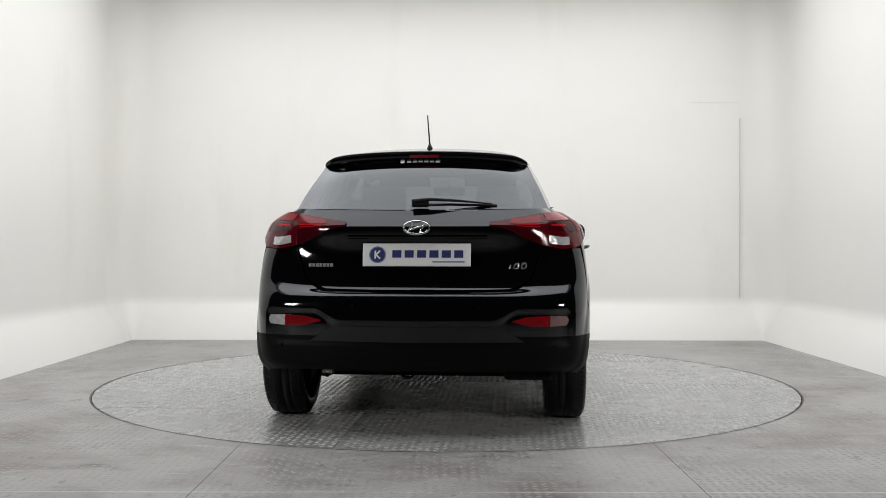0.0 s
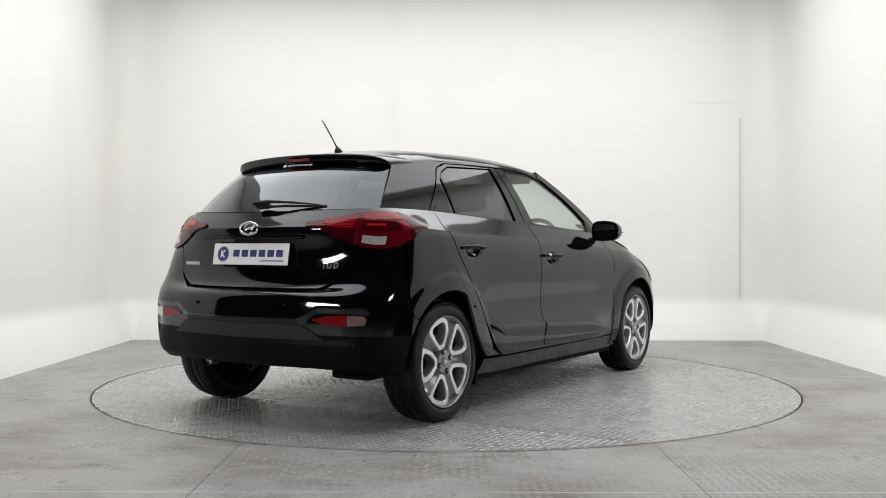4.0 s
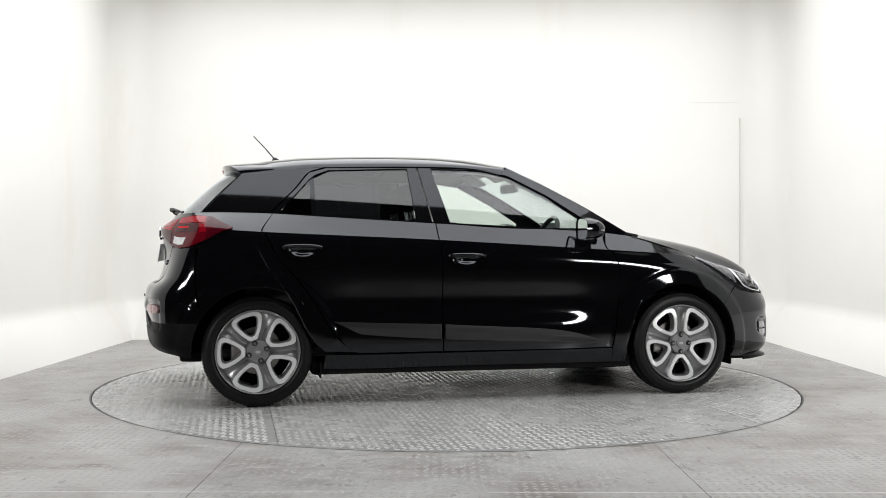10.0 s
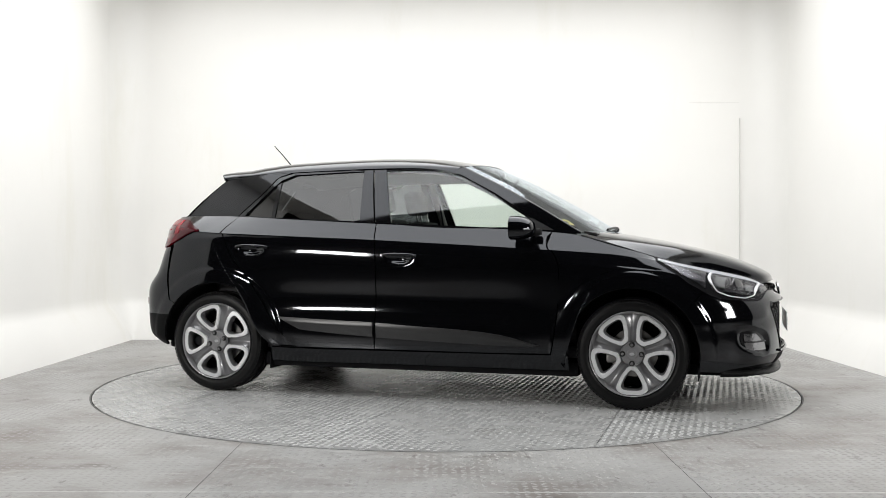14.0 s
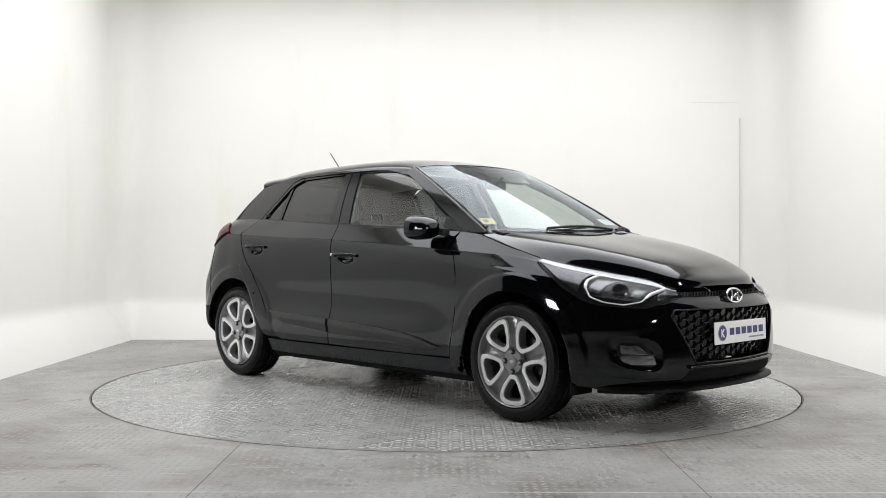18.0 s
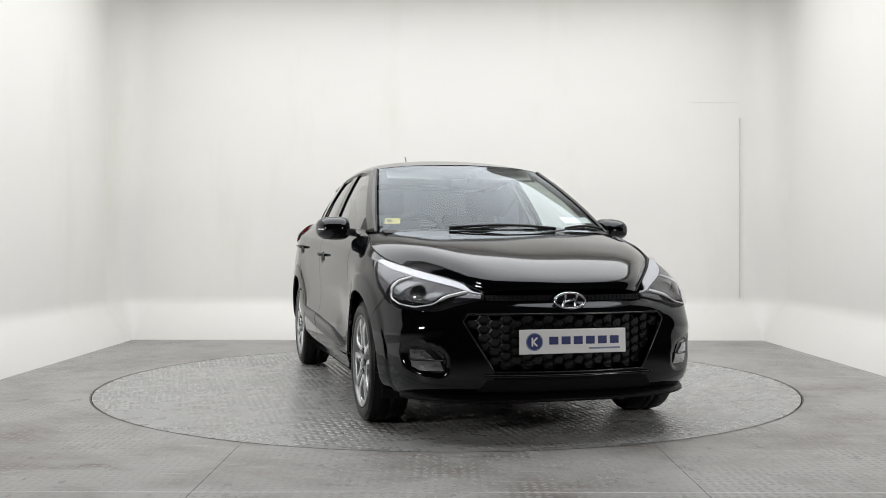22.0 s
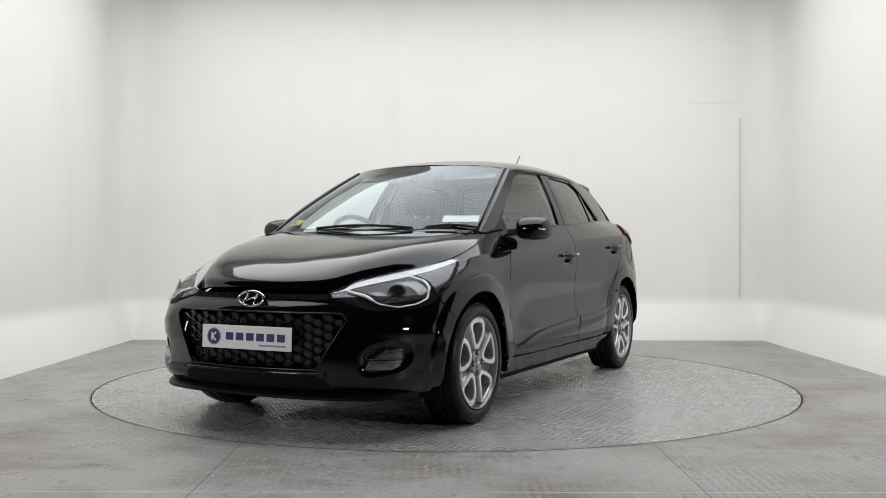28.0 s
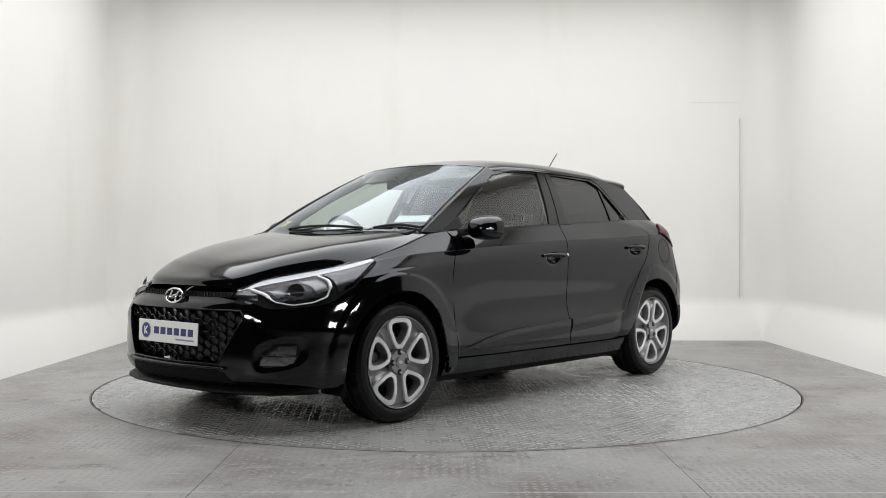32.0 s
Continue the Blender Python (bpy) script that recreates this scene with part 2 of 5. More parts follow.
def prism_room():
    """White booth: flat walls over a curved cove, a ceiling, and the dim workshop that it opens on."""
    X0, X1, Y1, FRONT = -3.02, 3.07, 2.88, -1.70
    cove = [(0.0, 0.0), (0.03, 0.08), (0.075, 0.17), (0.125, 0.26), (0.17, 0.325), (0.195, 0.37), (0.2, 0.42), (0.2, 3.55)]

    def ring(off):
        r = 0.02 + 1.5 * off
        pts = [(X0 - off, FRONT)]
        for a in np.linspace(0, math.pi / 2, 8):
            pts.append((X0 - off + r * (1 - math.cos(a)), Y1 + off - r * (1 - math.sin(a))))
        for a in np.linspace(0, math.pi / 2, 8):
            pts.append((X1 + off - r * (1 - math.sin(a)), Y1 + off - r * (1 - math.cos(a))))
        pts.append((X1 + off, FRONT))
        return pts
    rings = [ring(off) for off, z in cove]
    n = len(rings[0])
    for name, lo, hi, text in (("wall_west", 0, 1, "west"), ("wall_north", 1, n - 2, "back"), ("wall_east", n - 2, n - 1, "east")):
        verts, faces = [], []
        w, K = hi - lo + 1, len(cove)
        outer = ring(0.36)
        for k, (off, z) in enumerate(cove):
            verts += [(*rings[k][i], z) for i in range(lo, hi + 1)]
        for k in range(K - 1):
            for i in range(w - 1):
                a = k * w + i
                faces.append([a, a + w, a + w + 1, a + 1])
        smooth_faces = len(faces)

        def extra(points):
            base = len(verts)
            verts.extend(points)
            faces.append(list(range(base, base + len(points))))
        for i in range(lo, hi):
            extra([(*outer[i], 0), (*outer[i + 1], 0), (*outer[i + 1], 3.55), (*outer[i], 3.55)])
            extra([(*rings[-1][i], 3.55), (*outer[i], 3.55), (*outer[i + 1], 3.55), (*rings[-1][i + 1], 3.55)])
        for i in (lo, hi):
            if i in (0, n - 1):
                extra([(*rings[k][i], z) for k, (off, z) in enumerate(cove)] + [(*outer[i], 3.55), (*outer[i], 0.0)])
        ob = mesh_object(name, verts, faces, WALL, flat_from=smooth_faces)
        tagged(ob, f"smooth white painted {text} wall of the photo booth with a curved cove at its foot", "wall", kind="structure")
    bm = bmesh.new()
    box(bm, X0 - 0.36, X1 + 0.36, -2.52, Y1 + 0.36, 3.552, 3.65)
    tagged(part("ceiling", bm, WALL), "flat white painted ceiling of the photo booth", "ceiling", kind="structure")
    bm = bmesh.new()
    box(bm, -9, 9, -14.2, -14, 0, 5.2)
    tagged(part("wall_south", bm, DARK_WALL), "dark workshop wall opposite the booth", "wall", kind="structure")
    for name, x0, x1 in (("wall_far_west", -9.2, -9), ("wall_far_east", 9, 9.2)):
        bm = bmesh.new()
        box(bm, x0, x1, -14, 4, 0, 5.2)
        tagged(part(name, bm, DARK_WALL), "dark side wall of the workshop", "wall", kind="structure")
    bm = bmesh.new()
    box(bm, -9, 9, 4.0, 4.2, 0, 5.2)
    tagged(part("wall_far_north", bm, DARK_WALL), "dark rear wall of the workshop", "wall", kind="structure")
    bm = bmesh.new()
    box(bm, -9.2, 9.2, -14.2, 4.2, 5.2, 5.4)
    tagged(part("ceiling_workshop", bm, DARK_WALL), "dark workshop roof", "ceiling", kind="structure")


prism_room()
DISC_R = 2.245


def floors():
    n = 160
    inner = [(DISC_R * math.cos(2 * math.pi * i / n), DISC_R * math.sin(2 * math.pi * i / n)) for i in range(n)]
    verts, faces = [], []
    R2 = 2.75
    for x, y in inner:
        verts += [(x, y, 0.0), (x * R2 / DISC_R, y * R2 / DISC_R, 0.0), (x, y, -0.05)]
    for i in range(n):
        a, b = 3 * i, 3 * ((i + 1) % n)
        faces.append([a, a + 1, b + 1, b])
        faces.append([a, b, b + 2, a + 2])
    rim = [3 * i + 1 for i in range(n)]
    corners = [(9, 4), (-9, 4), (-9, -14), (9, -14)]
    c0 = len(verts)
    verts += [(x, y, 0.0) for x, y in corners]
    q = n // 4
    for k in range(4):
        lo = k * q - q // 2 + q // 2
        ids = [rim[(lo + i) % n] for i in range(q + 1)]
        for a, b in zip(ids, ids[1:]):
            faces.append([c0 + k, b, a])
        faces.append([c0 + k, c0 + (k + 1) % 4, ids[-1]])
    ob = mesh_object("floor", verts, faces, PLATE, smooth=False)
    tagged(ob, "worn grey painted steel tread-plate floor", "floor", kind="structure")
    pit = mesh_object("turntable_pit", [(2.4 * math.cos(2 * math.pi * i / 40), 2.4 * math.sin(2 * math.pi * i / 40), -0.049) for i in range(40)], [list(range(40))], GAP, smooth=False)
    tagged(pit, "dark pit beneath the turntable", "floor", kind="structure")
    disc = new("turntable")
    r = DISC_R - 0.006
    v = [(r * math.cos(2 * math.pi * i / n), r * math.sin(2 * math.pi * i / n), z) for z in (-0.009, -0.04) for i in range(n)]
    f = [list(range(n))] + [[i, n + i, n + (i + 1) % n, (i + 1) % n] for i in range(n)]
    mesh_object("under_deck", v, f, GAP, disc, "dark steel frame under the deck plates", smooth=False)
    tagged(disc, "round grey steel tread-plate car turntable set flush in the floor", "turntable")
    return disc


turntable = floors()

# ---- the car: x forwards, y to its left, z up, origin on the ground between the axles ----
# feature lines of the lower body, from the middle of the nose round one flank to the middle of the tail
LINES = {
    "keel": [(2.03, 0, .20), (1.99, .40, .20), (1.86, .66, .205), (1.62, .762, .205), (1.285, .785, .20), (.85, .79, .20), (-.2, .79, .20), (-.85, .79, .20), (-1.35, .78, .24), (-1.725, .745, .290), (-1.865, .46, .300), (-1.905, 0, .300)],
    "sill": [(2.115, 0, .30), (2.07, .40, .30), (1.94, .672, .30), (1.67, .800, .31), (1.285, .842, .33), (.85, .83, .32), (-.2, .835, .32), (-.85, .84, .33), (-1.35, .842, .36), (-1.765, .782, .37), (-1.897, .47, .38), (-1.937, 0, .38)],
    "waist": [(2.114, 0, .57), (2.06, .40, .57), (1.925, .676, .55), (1.67, .804, .55), (1.285, .852, .57), (.85, .829, .56), (-.2, .827, .57), (-.85, .836, .59), (-1.35, .852, .60), (-1.775, .787, .615), (-1.906, .47, .637), (-1.945, 0, .642)],
    "crease": [(2.066, 0, .652), (2.018, .395, .653), (1.865, .66, .665), (1.63, .792, .695), (1.285, .844, .75), (.85, .834, .775), (-.2, .833, .80), (-.85, .842, .82), (-1.35, .853, .76), (-1.712, .788, .755), (-1.832, .46, .722), (-1.866, 0, .716)],
    "shoulder": [(2.06, 0, .672), (2.008, .392, .668), (1.868, .585, .70), (1.575, .768, .765), (1.285, .825, .80), (.86, .827, .838), (-.2, .827, .888), (-.85, .835, .915), (-1.35, .834, .93), (-1.672, .772, .89), (-1.80, .46, .86), (-1.832, 0, .855)],
    "edge": [(2.05, 0, .683), (1.998, .389, .678), (1.864, .525, .722), (1.53, .728, .80), (1.285, .800, .846), (.865, .812, .878), (-.2, .815, .938), (-.85, .820, .965), (-1.35, .818, .984), (-1.625, .762, .985), (-1.815, .46, .98), (-1.852, 0, .985)],
    "upper_edge": [(2.046, 0, .688), (1.993, .388, .682), (1.862, .505, .728), (1.515, .712, .807), (1.285, .788, .860), (.868, .801, .897), (-.2, .803, .957), (-.85, .806, .984), (-1.35, .800, 1.006), (-1.615, .735, 1.035), (-1.80, .46, 1.02), (-1.842, 0, 1.015)],
    "belt": [(2.042, 0, .694), (1.988, .387, .687), (1.86, .478, .736), (1.50, .695, .816), (1.285, .762, .885), (.88, .734, .985), (-.2, .748, 1.04), (-.85, .728, 1.075), (-1.25, .684, 1.097), (-1.605, .640, 1.10), (-1.735, .46, 1.09), (-1.785, 0, 1.083)],
}
NET = np.array(list(LINES.values()))
TOP = len(NET) - 1


def body(sv):
    """Points of the lower body at rows of (station, line)."""
    sv = np.atleast_2d(np.asarray(sv, float))
    s, v = np.clip(sv[:, 0], 0, 11), np.clip(sv[:, 1], 0, TOP)
    flip = np.array([1, -1, 1])
    E = np.concatenate([NET[:, 1:2] * flip, NET, NET[:, -2:-1] * flip], 1)
    i = np.minimum(s.astype(int), 10)
    f = (s - i)[None, :, None]
    a, b, c, d = E[:, i], E[:, i + 1], E[:, i + 2], E[:, i + 3]
    rows = 0.5 * (2 * b + (c - a) * f + (2 * a - 5 * b + 4 * c - d) * f ** 2 + (3 * b - a - 3 * c + d) * f ** 3)
    Q = np.concatenate([[2 * rows[0] - rows[1]], rows, [2 * rows[-1] - rows[-2]]])
    i = np.minimum(v.astype(int), TOP - 1)
    j = np.arange(len(v))
    f = (v - i)[:, None]
    a, b, c, d = Q[i, j], Q[i + 1, j], Q[i + 2, j], Q[i + 3, j]
    return 0.5 * (2 * b + (c - a) * f + (2 * a - 5 * b + 4 * c - d) * f ** 2 + (3 * b - a - 3 * c + d) * f ** 3)


def find(where, a, z):
    """(station, line) of the body point at that x (flank, 's') or y (nose 'f', tail 'r') and height."""
    grid = [(s, v) for s in np.linspace(*{"f": (0, 3.2), "s": (2.2, 9.4), "r": (8.6, 11)}[where], 90) for v in np.linspace(0, len(NET) - 1, 50)]
    axis = 0 if where == "s" else 1
    key = where
    if key not in FOUND:
        FOUND[key] = (np.array(grid), body(grid))
    G, P = FOUND[key]
    sv = G[np.argmin((P[:, axis] - a) ** 2 + (P[:, 2] - z) ** 2)].copy()
    for _ in range(12):
        h = 1e-4
        q = body([sv, sv + [h, 0], sv + [0, h]])[:, [axis, 2]]
        J = np.stack([(q[1] - q[0]) / h, (q[2] - q[0]) / h], 1)
        step = np.linalg.lstsq(J, np.array([a, z]) - q[0], rcond=None)[0]
        sv = np.clip(sv + np.clip(step, -0.4, 0.4), [0, 0], [11, len(NET) - 1])
    return sv


FOUND = {}


def trace(points, n, curved=False):
    """A curve on the body, as n (station, line) rows, through points such as ('s', x, z), ('f', y, z) or (station, line)."""
    rows = [find(*p) if isinstance(p[0], str) else p for p in points]
    return along(rows, n, curved)


def body_panel(name, bottom, top, left, right, mat, parent, label="", n=24, m=14, lift=0.0, thick=0.012, curved=(0, 0, 0, 0), outward=(0, 1, 0), sides=(False, True), whole=False, shape=None):
    c = coons(trace(bottom, n, curved[0]), trace(top, n, curved[1]), trace(left, m, curved[2]), trace(right, m, curved[3]))
    P = body(c.reshape(-1, 2)).reshape(n, m, 3)
    if shape is not None:
        N = normals(P)
        N = N * np.sign(N[n // 2, m // 2] @ np.array(outward))
        P = P + N * shape(P)[..., None]
    if whole:
        P = np.concatenate([(P * [1, -1, 1])[:0:-1], P])
        sides = (False,)
    return [sheet(name, P, mat, parent, label, mirror=s, lift=lift, thick=thick, outward=outward) for s in sides]


def arch(cx, a0, a1, n=9, r=0.365, zc=0.315):
    """Points of a wheel arch on the flank, angles in degrees from the front, anticlockwise as seen with the nose to the right."""
    return [("s", cx + r * math.cos(math.radians(a)), zc + r * math.sin(math.radians(a))) for a in np.linspace(a0, a1, n)]


def side_y(x, z):
    """Half width of the glasshouse."""
    h = z - 1.04
    return 0.742 - 0.37 * h - 0.38 * h * h - np.where(x < -0.2, 0.045, 0.042) * (x + 0.2) ** 2


def house_panel(name, bottom, top, left, right, mat, parent, label="", n=16, m=10, lift=0.0, thick=0.012, curved=(0, 0, 0, 0), sides=(False, True)):
    """A panel of the glasshouse flank, its edges given as (x, z) rows."""
    c = coons(along(bottom, n, curved[0]), along(top, n, curved[1]), along(left, m, curved[2]), along(right, m, curved[3]))
    P = np.stack([c[..., 0], side_y(c[..., 0], c[..., 1]), c[..., 1]], 2)
    return [sheet(name, P, mat, parent, label, mirror=s, lift=lift, thick=thick) for s in sides]


def net_panel(name, rows, mat, parent, label="", n=30, m=12, thick=0.012, lift=0.0, u=(0, 1), v=(0, 1), outward=(0, 0, 1)):
    """A panel across the car's middle from feature lines, the first of which lies on the middle plane."""
    net = np.array(rows, float)
    us = np.linspace(u[0], u[1], n) * (net.shape[1] - 1)
    full = np.concatenate([(net * [1, -1, 1])[:0:-1], net])
    vs = np.linspace(-v[1], v[1], 2 * m + 1) * (len(rows) - 1) + len(rows) - 1
    lines = np.stack([spline(full[k], us) for k in range(len(full))], 0)
    P = spline(lines, vs)
    return sheet(name, P, mat, parent, label, thick=thick, lift=lift, outward=outward)


HOOD = [[(2.058, 0, .710), (2.014, 0, .760), (1.83, 0, .838), (1.555, 0, .910), (1.32, 0, .960), (1.12, 0, .994)],
        [(2.046, .17, .710), (2.004, .20, .761), (1.815, .26, .841), (1.55, .32, .912), (1.31, .34, .960), (1.115, .34, .992)],
        [(2.018, .31, .704), (1.958, .38, .757), (1.775, .47, .832), (1.52, .57, .898), (1.29, .60, .945), (1.08, .57, .988)],
        [(1.984, .383, .693), (1.858, .474, .741), (1.66, .597, .782), (1.42, .724, .844), (1.22, .760, .906), (.99, .735, .972)]]
WINDSCREEN = [[(1.14, 0, .985), (.86, 0, 1.155), (.58, 0, 1.308), (.34, 0, 1.418)],
              [(1.125, .30, .985), (.845, .28, 1.155), (.565, .265, 1.306), (.325, .25, 1.415)],
              [(1.07, .53, .985), (.79, .49, 1.15), (.515, .455, 1.298), (.285, .43, 1.405)],
              [(.985, .690, .985), (.72, .640, 1.143), (.45, .583, 1.287), (.235, .533, 1.392)]]
ROOF = [[(.335, 0, 1.424), (.0, 0, 1.476), (-.4, 0, 1.487), (-.9, 0, 1.472), (-1.15, 0, 1.450), (-1.30, 0, 1.430)],
        [(.32, .25, 1.419), (-.005, .26, 1.467), (-.4, .27, 1.477), (-.9, .265, 1.463), (-1.15, .25, 1.443), (-1.29, .24, 1.424)],
        [(.28, .43, 1.408), (-.02, .45, 1.443), (-.4, .455, 1.453), (-.9, .44, 1.441), (-1.12, .43, 1.424), (-1.25, .42, 1.407)],
        [(.225, .541, 1.391), (-.04, .547, 1.411), (-.4, .546, 1.416), (-.9, .532, 1.403), (-1.07, .523, 1.392), (-1.19, .518, 1.379)],
        [(.205, .568, 1.362), (-.04, .570, 1.389), (-.4, .570, 1.391), (-.9, .552, 1.379), (-1.07, .546, 1.367), (-1.19, .538, 1.354)]]
SPOILER = [[(-1.301, 0, 1.430), (-1.39, 0, 1.419), (-1.478, 0, 1.406), (-1.484, 0, 1.394), (-1.470, 0, 1.362), (-1.40, 0, 1.36)],
           [(-1.291, .24, 1.424), (-1.38, .25, 1.414), (-1.466, .26, 1.401), (-1.472, .26, 1.389), (-1.458, .26, 1.356), (-1.39, .25, 1.355)],
           [(-1.251, .42, 1.407), (-1.345, .44, 1.398), (-1.432, .455, 1.386), (-1.438, .457, 1.375), (-1.424, .455, 1.342), (-1.36, .44, 1.34)],
           [(-1.191, .519, 1.379), (-1.295, .526, 1.371), (-1.388, .530, 1.358), (-1.394, .531, 1.352), (-1.384, .531, 1.334), (-1.33, .526, 1.334)],
           [(-1.191, .539, 1.354), (-1.29, .541, 1.347), (-1.374, .538, 1.340), (-1.380, .536, 1.336), (-1.38, .532, 1.333), (-1.33, .526, 1.333)]]
REAR_GLASS = [[(-1.762, 0, 1.088), (-1.665, 0, 1.185), (-1.56, 0, 1.283), (-1.44, 0, 1.372)],
              [(-1.75, .25, 1.090), (-1.65, .24, 1.186), (-1.545, .23, 1.282), (-1.43, .22, 1.370)],
              [(-1.71, .46, 1.094), (-1.61, .44, 1.187), (-1.51, .42, 1.28), (-1.40, .40, 1.36)],
              [(-1.605, .64, 1.10), (-1.53, .607, 1.185), (-1.45, .57, 1.265), (-1.37, .533, 1.34)]]

car = new("hatchback_car")
tagged(car, "glossy black five-door hatchback with grey alloy wheels standing on the turntable", "car")


def step(x, a, b):
    k = np.clip((x - a) / (b - a), 0, 1)
    return k * k * (3 - 2 * k)


def cheek(P):
    """Relief of the front bumper corner: a pocket round the fog lamp and a soft fold above it."""
    y, z = np.abs(P[..., 1]), P[..., 2]
    u, v = (y - .655) / .088, (z - .388 - .25 * (y - .655)) / .064
    r = (np.abs(u) ** 3 + np.abs(v) ** 3) ** (1 / 3)
    pocket = -.022 * (1 - step(r, .80, 1.08))
    fold = .006 * np.exp(-((z - .535 + .22 * (y - .62)) / .035) ** 2) * step(y, .52, .60) * (1 - step(y, .78, .84))
    return pocket + fold + flare(P)


def flare(P):
    """A flat lip round each wheel arch that stands proud of the flank."""
    x, z = P[..., 0], P[..., 2]
    r = np.minimum(np.hypot(x - 1.285, z - .315), np.hypot(x + 1.285, z - .315))
    lip = .006 * (1 - step(r, .440, .462)) + .007 * np.clip((.462 - r) / .09, 0, 1)
    return lip * step(np.abs(P[..., 1]), .70, .80)


def scallop(P):
    """Relief of the doors: the skin runs out over the moulding below a shallow scallop."""
    x, z = P[..., 0], P[..., 2]
    low = .016 * (1 - step(z, .425, .535)) - .005 * np.exp(-((z - .60) / .07) ** 2)
    return low * step(x, -.98, -.72) * (1 - step(x, .50, .82))


def cups(P):
    """Hollows pressed into the doors behind the handles."""
    x, z = P[..., 0], P[..., 2]
    out = 0
    for cx, cz in ((-.075, .833), (-1.035, .883)):
        out = out - .024 * (1 - step(np.hypot((x - cx) / .092, (z - cz) / .040), .25, 1.0))
    return out


def moulding_face(P):
    """The face of a door moulding leans in towards its foot."""
    k = np.linspace(0, 1, P.shape[1])[None, :] * np.ones((P.shape[0], 1))
    return scallop(P) + .004 + .012 * step(k, 0, .75)


def valance(P):
    """Relief of the rear bumper: the band with the lamps lies back under a soft fold."""
    y, z = np.abs(P[..., 1]), P[..., 2]
    top = .533 + .062 * step(y, .36, .50)
    band = step(z, .432, .450) * (1 - step(z, top - .012, top + .015)) * (1 - step(y, .725, .748))
    bulge = .008 * np.exp(-((z - .535) / .06) ** 2) * (1 - step(y, .60, .75))
    return bulge - .011 * band + flare(P)


def split_low(ob, z, name, mat, label):
    """Cuts a panel at a height; what lies below becomes a part of its own material."""
    low = bmesh.new()
    low.from_mesh(ob.data)
    high = low.copy()
    for bm, above in ((low, True), (high, False)):
        bmesh.ops.bisect_plane(bm, geom=bm.verts[:] + bm.edges[:] + bm.faces[:], plane_co=(0, 0, z), plane_no=(0, 0, 1), clear_outer=above, clear_inner=not above)
    high.to_mesh(ob.data)
    high.free()
    me = bpy.data.meshes.new(name)
    low.to_mesh(me)
    low.free()
    me.materials.append(mat)
    lower = new(name, me)
    lower.parent, lower["label"] = ob.parent, label


